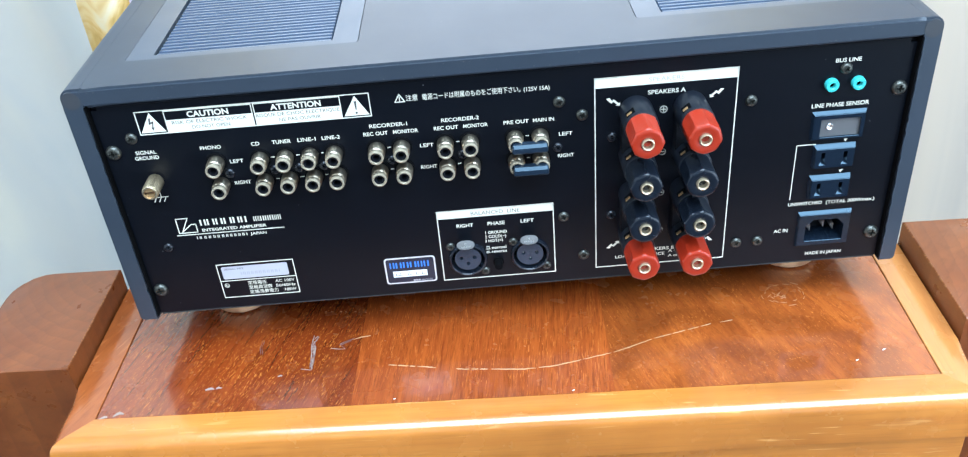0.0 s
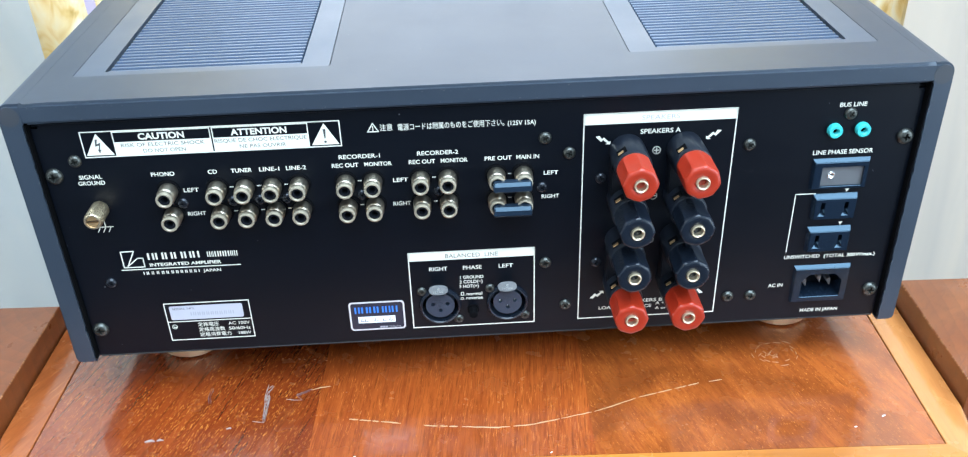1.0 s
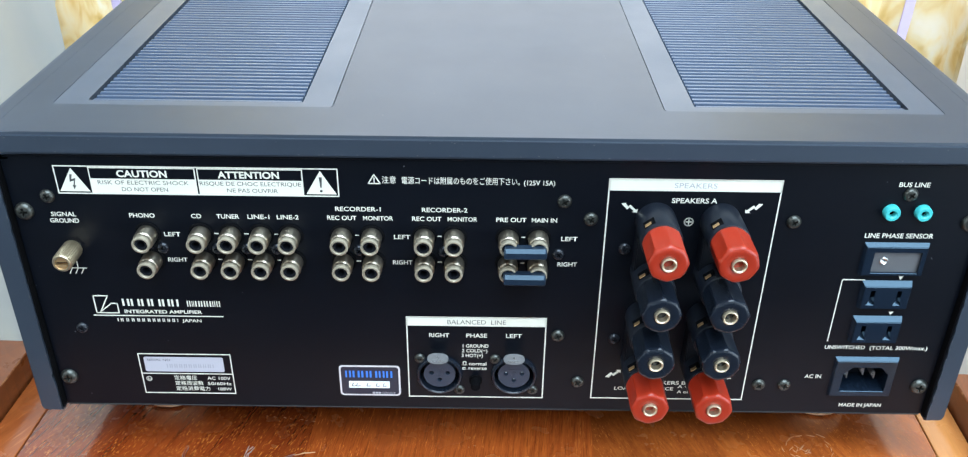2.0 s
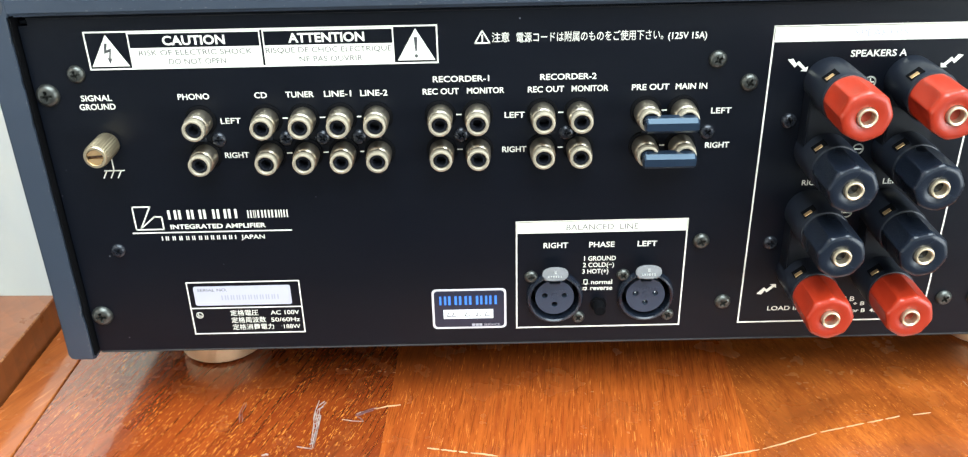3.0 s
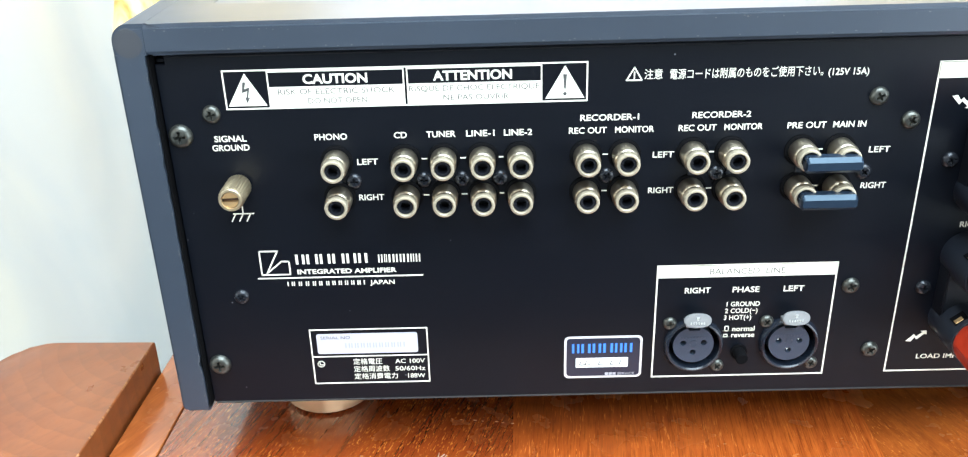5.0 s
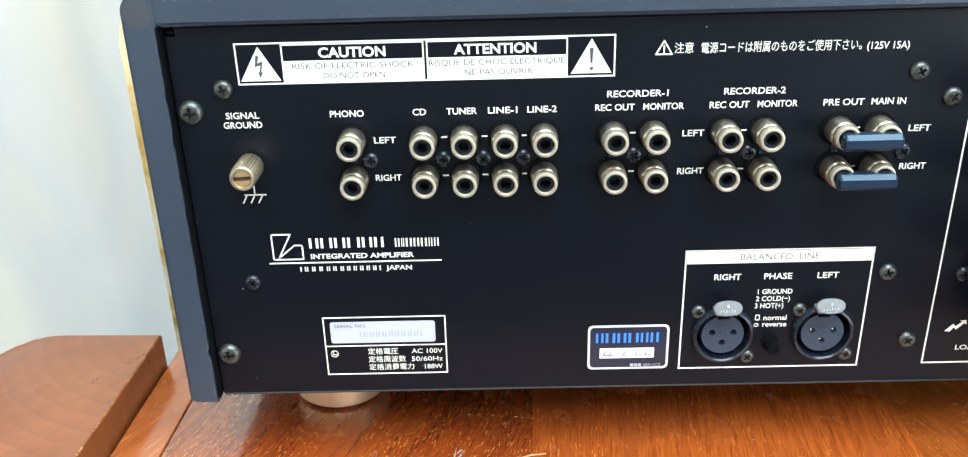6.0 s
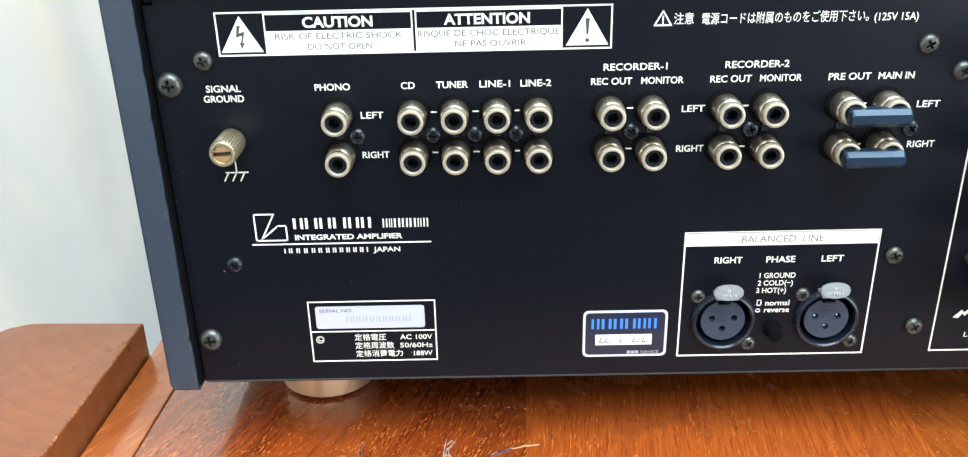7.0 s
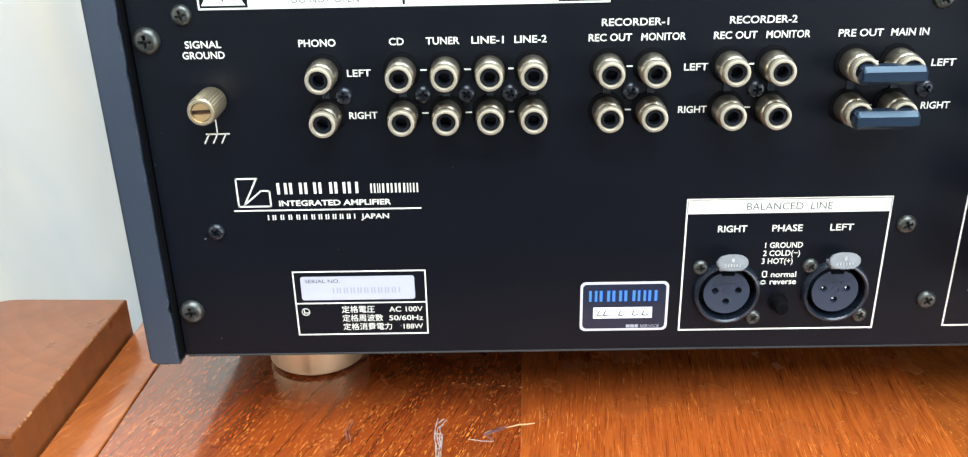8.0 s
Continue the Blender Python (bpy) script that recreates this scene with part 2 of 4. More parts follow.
# left rail darker, right rail lighter: the uneven side light is in these colours
WOOD_RAIL_L = wood("left_rail_wood_shaded", (0.25, 0.056, 0.013), (0.35, 0.094, 0.025), (0.37, 0.108, 0.031), along=(130, 14, 130), turn=(0, 0, 24), swirl=0.5, fleck_cut=0.64, fleck_scale=(900, 60, 900), fine=0.3, coat=0.5, coat_rough=0.12)
WOOD_RAIL_R = wood("right_rail_wood_lit", (0.44, 0.15, 0.04), (0.58, 0.225, 0.064), (0.60, 0.28, 0.10), along=(90, 6, 90), swirl=0.3, fleck_cut=0.68, fine=0.2, coat_rough=0.12)
WOOD_ARM = wood("armrest_wood", (0.165, 0.040, 0.0095), (0.225, 0.062, 0.0155), (0.15, 0.038, 0.010), along=(40, 16, 40), turn=(0, 0, 40), swirl=0.8, rough=0.32, coat=0.25, fleck_cut=0.66, rings=((-0.262, 0.085), (1.0, 0.9), 38.0, 1.6, "SAW"), ring_tone=0.3, fine=0.25)
CHIP_WOOD = plain("bare_chipped_wood", (0.30, 0.125, 0.05), 0.7, vary=0.4)
CHIP_PAINT = plain("chipped_paint", (0.10, 0.10, 0.10), 0.7, vary=0.5, blotch=300)
RUB = plain("rubbed_varnish", (0.40, 0.18, 0.085), 0.5)
SCRATCH = plain("scratch_white", (0.47, 0.26, 0.12), 0.65, vary=0.4, blotch=500)
GLUE = plain("dried_glue", (0.30, 0.22, 0.19), 0.4, vary=0.8, blotch=700)
SCUFF = plain("dark_scuff", (0.12, 0.045, 0.040), 0.45, vary=0.5, blotch=500)
WALL = plain("warm_white_wall", (0.78, 0.76, 0.72), 0.85, vary=0.04, blotch=3, relief=0.1, grain=300)
CEILING = plain("white_ceiling", (0.82, 0.82, 0.82), 0.9, vary=0.03, blotch=2)
# unseen floor, near-black and matt so panel and plastics reflect little of it
FLOOR = plain("dark_matt_floor", (0.035, 0.036, 0.042), 0.95, vary=0.15, blotch=40, spec=0.05)


def cloth(name, stops, scale, rough=0.75, sheer=0.0):
    m, t, s = nodes_of(name)
    n = noise_tex(t, coords(t, scale), 1.0, 3, 0.5, 1.5)
    c = ramp(t, n, stops)
    t.links.new(c, s.inputs["Base Color"])
    s.inputs["Roughness"].default_value = rough
    s.inputs["Sheen Weight"].default_value = 0.2
    bump(t, s, noise_tex(t, coords(t), 700, 2), 0.1, 0.0005)
    if sheer:
        thin, both = t.nodes.new("ShaderNodeBsdfTranslucent"), add(t, "ShaderNodeMixShader", Fac=sheer)
        t.links.new(c, thin.inputs["Color"])
        t.links.new(s.outputs[0], both.inputs[1])
        t.links.new(thin.outputs[0], both.inputs[2])
        t.links.new(both.outputs[0], t.nodes["Material Output"].inputs["Surface"])
    return m


WHITE_CLOTH = cloth("white_curtain_cloth", [(0.34, (0.40, 0.425, 0.425)), (0.50, (0.49, 0.48, 0.455)), (0.64, (0.57, 0.53, 0.455))], (3.2, 3, 1.3), sheer=0.22)
CREAM_CLOTH = cloth("cream_curtain_cloth", [(0.34, (0.48, 0.41, 0.35)), (0.50, (0.55, 0.46, 0.38)), (0.64, (0.60, 0.49, 0.39))], (3.2, 3, 1.3), sheer=0.22)
GOLD_CLOTH = cloth("gold_curtain_cloth", [(0.32, (0.56, 0.36, 0.11)), (0.42, (0.76, 0.57, 0.25)), (0.51, (0.86, 0.74, 0.46)), (0.60, (0.88, 0.83, 0.66)), (0.72, (0.89, 0.87, 0.80))], (15, 9, 9), sheer=0.5)
SHEER_CLOTH = cloth("white_sheer_cloth", [(0.3, (0.78, 0.80, 0.82)), (0.7, (0.86, 0.87, 0.88))], (5, 4, 2), sheer=0.7)
LILAC = plain("lilac_ribbon", (0.62, 0.50, 0.72), 0.6)

# ---- building blocks (millimetres on the amplifier, metres elsewhere) ----
MM = 0.001
WORLD = {}


def attach(ob, parent, m=None):
    m = m or Matrix()
    if parent is not None:
        ob.parent = parent
        ob.matrix_parent_inverse = WORLD[parent].inverted()
    ob.matrix_basis = m
    WORLD[ob] = m
    return ob


def thing(name, place, label, category, group="", kind=""):
    return tagged(attach(new(name), None, Matrix.Translation(place)), label, category, group, kind)


def mesh_of(name, bm, material, smooth=True, scale=1.0):
    if scale != 1.0:
        bmesh.ops.scale(bm, vec=(scale,) * 3, verts=bm.verts)
    bmesh.ops.recalc_face_normals(bm, faces=bm.faces)
    me = bpy.data.meshes.new(name)
    bm.to_mesh(me)
    bm.free()
    me.materials.append(material)
    if smooth:
        me.shade_smooth()
        me.set_sharp_from_angle(angle=radians(35))
    return me


def part(name, bm, material, parent, label="", m=None, scale=MM):
    me = bm if isinstance(bm, bpy.types.Mesh) else mesh_of(name, bm, material, scale=scale)
    ob = attach(new(name, me), parent, m)
    return tagged(ob, label) if label else ob


def at(x, z, y=0.0, turn=0.0):
    """A pose on the rear panel, in millimetres, turned about the panel's normal."""
    return pose(x * MM, y * MM, z * MM, 0, turn, 0)


def box(x0, x1, y0, y1, z0, z1, bevel=0.0, segments=2, bm=None):
    bm = bm or bmesh.new()
    made = bmesh.ops.create_cube(bm, size=1.0, matrix=Matrix.LocRotScale(((x0 + x1) / 2, (y0 + y1) / 2, (z0 + z1) / 2), None, (abs(x1 - x0), abs(y1 - y0), abs(z1 - z0))))
    if bevel:
        edges = {e for v in made["verts"] for e in v.link_edges}
        bmesh.ops.bevel(bm, geom=list(edges), offset=bevel, segments=segments, affect="EDGES", profile=0.6)
    return bm


def lathe(profile, segments=28, bm=None, x=0.0, z=0.0, wobble=None):
    """Turns (y, radius) pairs about the y axis. wobble: the radius's factor at an angle."""
    bm = bm or bmesh.new()
    rings = []
    for y, r in profile:
        if r == 0:
            rings.append([bm.verts.new((x, y, z))])
            continue
        ring = []
        for k in range(segments):
            a = 2 * math.pi * k / segments
            f = wobble(a) if wobble else 1.0
            ring.append(bm.verts.new((x + r * f * math.sin(a), y, z + r * f * math.cos(a))))
        rings.append(ring)
    for a, b in zip(rings, rings[1:]):
        for k in range(segments):
            q = [a[k % len(a)], a[(k + 1) % len(a)], b[(k + 1) % len(b)], b[k % len(b)]]
            q = [v for n, v in enumerate(q) if v not in q[:n]]
            if len(q) > 2:
                bm.faces.new(q)
    return bm


def prism(outline, y0, y1, holes=(), bm=None):
    """A plate facing -y with an outline and holes of (x, z) points."""
    bm = bm or bmesh.new()
    edges = []
    for loop in (outline, *holes):
        vs = [bm.verts.new((x, y0, z)) for x, z in loop]
        edges += [bm.edges.new((a, b)) for a, b in zip(vs, vs[1:] + vs[:1])]
    faces = [f for f in bmesh.ops.triangle_fill(bm, use_beauty=True, use_dissolve=False, edges=edges)["geom"] if isinstance(f, bmesh.types.BMFace)]
    made = bmesh.ops.extrude_face_region(bm, geom=faces)
    bmesh.ops.translate(bm, vec=(0, y1 - y0, 0), verts=[v for v in made["geom"] if isinstance(v, bmesh.types.BMVert)])
    return bm


def rect(x0, x1, z0, z1, r=0.0, n=5):
    if not r:
        return [(x0, z0), (x1, z0), (x1, z1), (x0, z1)]
    pts = []
    for cx, cz, start in ((x1 - r, z0 + r, -90), (x1 - r, z1 - r, 0), (x0 + r, z1 - r, 90), (x0 + r, z0 + r, 180)):
        pts += [(cx + r * math.cos(radians(start + 90 * k / n)), cz + r * math.sin(radians(start + 90 * k / n))) for k in range(n + 1)]
    return pts


def circle(x, z, r, n=32):
    return [(x + r * math.cos(2 * math.pi * k / n), z + r * math.sin(2 * math.pi * k / n)) for k in range(n)]


def stroke(points, wide, y0=-0.12, y1=0.0, bm=None, closed=False):
    """A printed line through (x, z) points."""
    bm = bm or bmesh.new()
    pairs = list(zip(points, points[1:] + points[:1])) if closed else list(zip(points, points[1:]))
    for (ax, az), (bx, bz) in pairs:
        d = Vector((bx - ax, bz - az)).normalized() * wide / 2
        e = Vector((-d.y, d.x))
        prism([(ax - d.x - e.x, az - d.y - e.y), (bx + d.x - e.x, bz + d.y - e.y), (bx + d.x + e.x, bz + d.y + e.y), (ax - d.x + e.x, az - d.y + e.y)], y0, y1, bm=bm)
    return bm


def words(body, x0, x1, base, high, parent, material=None, bold=0.014, y=-0.12, slant=0.0, name="printed_text", label=""):
    """Printed words between x0 and x1 with their feet at base and capitals of the given height."""
    cu = bpy.data.curves.new(name, "FONT")
    cu.body, cu.offset, cu.extrude, cu.resolution_u, cu.shear = body, bold, 0.0, 3, slant
    ob = bpy.data.objects.new(name, cu)
    scene.collection.objects.link(ob)
    bpy.context.view_layer.update()
    me = bpy.data.meshes.new_from_object(ob.evaluated_get(bpy.context.evaluated_depsgraph_get()))
    bpy.data.objects.remove(ob)
    bpy.data.curves.remove(cu)
    xs, ys = [v.co.x for v in me.vertices], [v.co.y for v in me.vertices]
    w = max(xs) - min(xs)
    caps = 0.729
    for v in me.vertices:
        v.co = Vector(((x0 + (v.co.x - min(xs)) / w * (x1 - x0)) * MM, y * MM, (base + v.co.y / caps * high) * MM))
    me.name = name
    me.materials.clear()
    me.materials.append(material or PRINT)
    ob = attach(new(name, me), parent)
    return tagged(ob, label or "cream printed lettering")


def bars(x0, x1, base, high, parent, material=None, cuts=(), y=-0.12, name="printed_bar", label="plain cream printed bar", split=False):
    """Plain bars between x0 and x1, split at the given fractions; split: two thin uprights for each."""
    edges = [0.0, *cuts, 1.0]
    g = 0.10 * high
    for a, b in zip(edges, edges[1:]):
        l, r = x0 + (x1 - x0) * a + g, x0 + (x1 - x0) * b - g
        if split:
            w = min(0.30 * (r - l), 0.24 * high)
            bm = prism(rect(l, l + w, base, base + high), y, 0.0)
            prism(rect(r - w, r, base, base + high), y, 0.0, bm=bm)
        else:
            bm = prism(rect(l, r, base, base + high), y, 0.0)
        part(name, bm, material or PRINT, parent, label)


# ---- room ----
def slab(name, x0, x1, y0, y1, z0, z1, material, label, kind="structure", category=""):
    me = mesh_of(name, box(x0, x1, y0, y1, z0, z1), material, smooth=False)
    return tagged(attach(new(name, me), None), label, category or name.split("_")[0], kind=kind)


def wall_with_window(name, along, at_, thick, lo, hi, w0, w1, label, sill=0.6):
    """A wall along x or y from lo to hi with one window opening from w0 to w1."""
    holes = [rect(w0, w1, sill, 1.9)]
    bm = prism(rect(lo, hi, -0.75, 2.2), 0.0, thick, holes)
    m = Matrix.Translation((0, at_, 0)) if along == "x" else Matrix.Translation((at_, 0, 0)) @ Matrix.Rotation(radians(90), 4, "Z")
    ob = attach(new(name, mesh_of(name, bm, WALL, smooth=False)), None, m)
    return tagged(ob, label, "wall", kind="structure")


slab("floor", -2.0, 2.2, -4.75, 1.15, -0.85, -0.75, FLOOR, "unseen floor, darkened to keep reflections off the rear panel")
# unseen ceiling; its opening is added to let the overhead lamp through
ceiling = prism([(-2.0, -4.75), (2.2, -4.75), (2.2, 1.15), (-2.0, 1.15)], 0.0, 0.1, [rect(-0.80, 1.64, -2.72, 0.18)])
tagged(attach(new("ceiling", mesh_of("ceiling", ceiling, CEILING, smooth=False)), None, pose(0, 0, 2.3, -90, 0, 0)), "unseen white ceiling with an opening added for the overhead fill light", "ceiling", kind="structure")
wall_with_window("wall_north", "x", 1.05, 0.1, -2.0, 2.2, -0.9, 0.9, "warm white wall with a tall window behind the golden curtain", 0.0)
# unseen wall, its opening added for the right-hand fill lamp
wall_with_window("wall_east", "y", 2.2, 0.1, -4.65, 1.05, -2.4, -1.0, "unseen warm white side wall with a tall opening added for fill light", -0.72)
slab("wall_south", -2.0, 2.2, -4.75, -4.65, -0.75, 2.2, WALL, "warm white plastered wall of the room")
# unseen wall, its opening added for the left-hand fill lamp
wall_with_window("wall_west", "y", -1.9, 0.1, -4.65, 1.05, -2.0, -0.6, "unseen warm white side wall with an opening added for weak fill light")


def curtain(name, x0, x1, y, material, label, fold, depth, seed, lean=0.0, lo=-0.72, hi=2.1):
    """A hanging cloth with soft uneven folds."""
    bm = bmesh.new()
    nx, nz = max(24, int((x1 - x0) / 0.012)), 24
    rows = []
    for j in range(nz + 1):
        z = lo + (hi - lo) * j / nz
        row = []
        for i in range(nx + 1):
            x = x0 + (x1 - x0) * i / nx + lean * max(0.0, z)
            p = noise.noise((x * 3.1 + seed, z * 0.5, seed)) * 1.3
            d = math.sin(x / fold * 2 * math.pi + p * 2.2) * depth + noise.noise((x * 9, z * 1.7, seed + 4)) * depth * 0.8
            row.append(bm.verts.new((x, y + d, z)))
        rows.append(row)
    for a, b in zip(rows, rows[1:]):
        for k in range(nx):
            bm.faces.new((a[k], a[k + 1], b[k + 1], b[k]))
    me = mesh_of(name, bm, material)
    return tagged(attach(new(name, me), None), label, "curtain", "curtains along the wall")


curtain("curtain", -1.80, -0.584, 0.86, WHITE_CLOTH, "plain white curtain hanging in soft folds", 0.42, 0.022, 3.0, lean=0.28)
curtain("curtain", 0.650, 1.95, 0.86, CREAM_CLOTH, "plain cream white curtain hanging in soft folds", 0.42, 0.022, 8.0, lean=-0.28)
curtain("curtain", -0.70, -0.33, 0.95, GOLD_CLOTH, "golden cream marbled curtain beside a white curtain", 0.17, 0.028, 5.0)
curtain("curtain", 0.36, 0.78, 0.95, GOLD_CLOTH, "golden cream marbled curtain beside a white curtain", 0.17, 0.028, 6.0)
curtain("curtain", -0.36, 0.40, 0.99, SHEER_CLOTH, "thin white sheer curtain before the window", 0.12, 0.016, 9.0)
for x, tilt in ((0.588, 2.0), (-0.53, -2.0)):
    ribbon = box(-0.007, 0.007, -0.002, 0.002, -0.3, 0.45, 0.001)
    ob = attach(new("ribbon", mesh_of("ribbon", ribbon, LILAC)), None, pose(x, 0.905, 0.1, 0, tilt, 0))
    tagged(ob, "narrow lilac ribbon hanging before the golden curtain", "ribbon", "lilac ribbons")

# ---- side table ----
TURN = Matrix.Rotation(radians(-2.1), 4, "Z")
XL, XR, YF, YB, RAIL = -0.2765, 0.2625, -0.0890, 0.4485, 0.0215
table = tagged(attach(new("side_table"), None, TURN @ Matrix.Translation((0, 0, -0.75))), "varnished reddish wooden side table with an inlaid board top", "table")


def rail(name, side, material):
    """A mitred frame rail; the front one has a rounded edge that dies out along the sides."""
    round_ = [(0.0, -0.030), (0.0, -0.0065), (0.0007, -0.0035), (0.0024, -0.0013), (0.0050, -0.0003), (0.0080, 0.0), (RAIL - 0.0004, 0.0), (RAIL, -0.0004), (RAIL, -0.030)]
    flat = [(0.0, -0.030), (0.0, -0.0065), (0.0, -0.0035), (0.0002, -0.0012), (0.0008, -0.0003), (0.0016, 0.0), (RAIL - 0.0004, 0.0), (RAIL, -0.0004), (RAIL, -0.030)]
    bm, ends = bmesh.new(), []
    stops = ((0, round_), (1, round_)) if side in ("front", "back") else ((0, round_), (0.5, round_), (0.6, flat), (1, flat))
    for end, profile in stops:
        row = []
        for u, z in profile:
            if side in ("front", "back"):
                place = ((XL + u, XR - u)[end], YF + u if side == "front" else YB - u)
            else:
                y = {0: YF + u, 0.5: YF + 0.035, 0.6: YF + 0.050, 1: YB - u}[end]
                place = (XL + u if side == "left" else XR - u, y)
            row.append(bm.verts.new((*place, z)))
        ends.append(row)
    n = len(round_)
    for a, b in zip(ends, ends[1:]):
        for k in range(n):
            bm.faces.new((a[k], a[(k + 1) % n], b[(k + 1) % n], b[k]))
    bm.faces.new(ends[0])
    bm.faces.new(ends[-1])
    return part(name, bm, material, table, m=TURN, scale=1.0)


rail("frame_rail", "front", WOOD_RAIL_X)
rail("frame_rail", "back", WOOD_RAIL_X)
rail("frame_rail", "left", WOOD_RAIL_L)
rail("frame_rail", "right", WOOD_RAIL_R)
IN = RAIL + 0.0005
for x0, x1, material, label in ((XL + IN, -0.1012, WOOD_RED, "dark red board with golden flecks"), (-0.1012, 0.0543, WOOD_ORANGE, "orange straight-grained board"), (0.0543, XR - IN, WOOD_SWIRL, "orange-brown board with swirling grain")):
    part("board", box(x0, x1, YF + IN, YB - IN, -0.018, -0.0007), material, table, label, TURN, 1.0)
for side in ((XL + 0.006, XR - 0.006, YF + 0.006, YF + 0.028), (XL + 0.006, XR - 0.006, YB - 0.028, YB - 0.006)):
    part("apron", box(*side, -0.12, -0.030, 0.002), WOOD_RAIL_X, table, m=TURN, scale=1.0)
for side in ((XL + 0.006, XL + 0.028, YF + 0.028, YB - 0.028), (XR - 0.028, XR - 0.006, YF + 0.028, YB - 0.028)):
    part("apron", box(*side, -0.12, -0.030, 0.002), WOOD_RAIL_R, table, m=TURN, scale=1.0)
for x in (XL + 0.03, XR - 0.075):
    for y in (YF + 0.03, YB - 0.075):
        part("leg", box(x, x + 0.045, y, y + 0.045, -0.75, -0.030, 0.004), WOOD_RAIL_R, table, m=TURN, scale=1.0)


def streak(points, wide, material, name, label, top=0.0, seed=0, ragged=0.5):
    """A thin uneven mark lying on the boards through (x, y) points, in metres."""
    rnd = random.Random(seed)
    bm = bmesh.new()
    left, right = [], []
    dense = []
    for (ax, ay), (bx, by) in zip(points, points[1:]):
        n = max(2, int(math.hypot(bx - ax, by - ay) / 0.0022))
        dense += [(ax + (bx - ax) * k / n, ay + (by - ay) * k / n) for k in range(n)]
    dense.append(points[-1])
    for k, (x, y) in enumerate(dense):
        x2, y2 = dense[min(k + 1, len(dense) - 1)]
        x1, y1 = dense[max(k - 1, 0)]
        d = Vector((x2 - x1, y2 - y1)).normalized()
        taper = min(1.0, 0.25 + min(k, len(dense) - 1 - k) * 0.5)
        w = wide * taper * (1 - ragged * rnd.random()) / 2
        jx, jy = rnd.uniform(-1, 1) * wide * 0.2, rnd.uniform(-1, 1) * wide * 0.2
        left.append((x - d.y * w + jx, y + d.x * w + jy))
        right.append((x + d.y * w + jx, y - d.x * w + jy))
    lo, hi = [], []
    for z, rows in ((-0.0007, lo), (-0.00045 + top, hi)):
        rows += [[bm.verts.new((x, y, z)) for x, y in left], [bm.verts.new((x, y, z)) for x, y in right]]
    for k in range(len(dense) - 1):
        bm.faces.new((hi[0][k], hi[0][k + 1], hi[1][k + 1], hi[1][k]))
        for side in (0, 1):
            bm.faces.new((lo[side][k], lo[side][k + 1], hi[side][k + 1], hi[side][k]))
    return part(name, bm, material, table, label, scale=1.0)


ARC = [(-0.083, -0.031), (-0.060, -0.0355), (-0.038, -0.040), (0.0, -0.0445), (0.019, -0.0438), (0.058, -0.0355), (0.082, -0.0265), (0.120, -0.017), (0.146, -0.0135)]


def along_arc(s):
    """A place on the long curved scratch, by x."""
    for (ax, ay), (bx, by) in zip(ARC, ARC[1:]):
        if ax <= s <= bx:
            return (s, ay + (by - ay) * (s - ax) / (bx - ax))
    return ARC[-1]


rnd = random.Random(4)
s = -0.083
while s < 0.120:
    run = rnd.uniform(0.003, 0.012) if s < -0.02 or s > 0.07 else rnd.uniform(0.012, 0.03)
    if not -0.056 < s < -0.042:
        pts = [along_arc(min(s + run * k / 4, 0.12)) for k in range(5)]
        streak(pts, 0.0008 if s < 0.03 else 0.0006, SCRATCH, "scratch", "pale worn scratch in the varnish", seed=int(s * 9999))
    s += run + rnd.uniform(0.0006, 0.0022)
streak([along_arc(0.126), along_arc(0.134)], 0.0006, SCRATCH, "scratch", seed=3, label="pale worn scratch in the varnish")
SPINE = [(-0.1312, 0.0015), (-0.1324, -0.004), (-0.1320, -0.010), (-0.1311, -0.016), (-0.1313, -0.023), (-0.1309, -0.030)]
for k, off in enumerate((-0.0013, -0.0005, 0.0006, 0.0013)):
    streak([(x + off * rnd.uniform(0.2, 1.3), y + rnd.uniform(-0.001, 0.001)) for x, y in SPINE[1 if k in (1, 2) else 0:]], 0.00055, GLUE, "glue_mark", "dried grey glue smear", 0.0002, 11 + k, 0.9)
for k in range(9):
    y = -0.001 - k * 0.0033
    streak([(-0.1330 + rnd.uniform(0, 0.0007), y), (-0.1305, y + rnd.uniform(-0.0025, 0.0025))], 0.0008, GLUE, "glue_mark", "dried grey glue smear", 0.0002, 30 + k, 0.8)
streak([(-0.1312, -0.0300), (-0.1345, -0.0294), (-0.1378, -0.0284)], 0.0003, GLUE, "glue_mark", "dried grey glue smear", 0.0002, 41, 0.9)
for k, pts in enumerate((((-0.1065, -0.0035), (-0.1110, -0.0058), (-0.1155, -0.0085)), ((-0.1080, -0.0055), (-0.1120, -0.0072), (-0.1150, -0.0090)), ((-0.1155, -0.0085), (-0.1132, -0.0105), (-0.1115, -0.0128)))):
    streak(list(pts), 0.0013, SCUFF, "scuff", "dark blue-grey scuff", 0.0, 12 + k, 0.8)
streak([(-0.1115, -0.0128), (-0.1160, -0.0124), (-0.1210, -0.0113)], 0.0004, GLUE, "glue_mark", "dried grey glue smear", 0.0, 46, 0.8)
streak([(-0.1070, -0.0040), (-0.1120, -0.0060), (-0.1152, -0.0078)], 0.0004, GLUE, "glue_mark", "dried grey glue smear", 0.0, 47, 0.8)
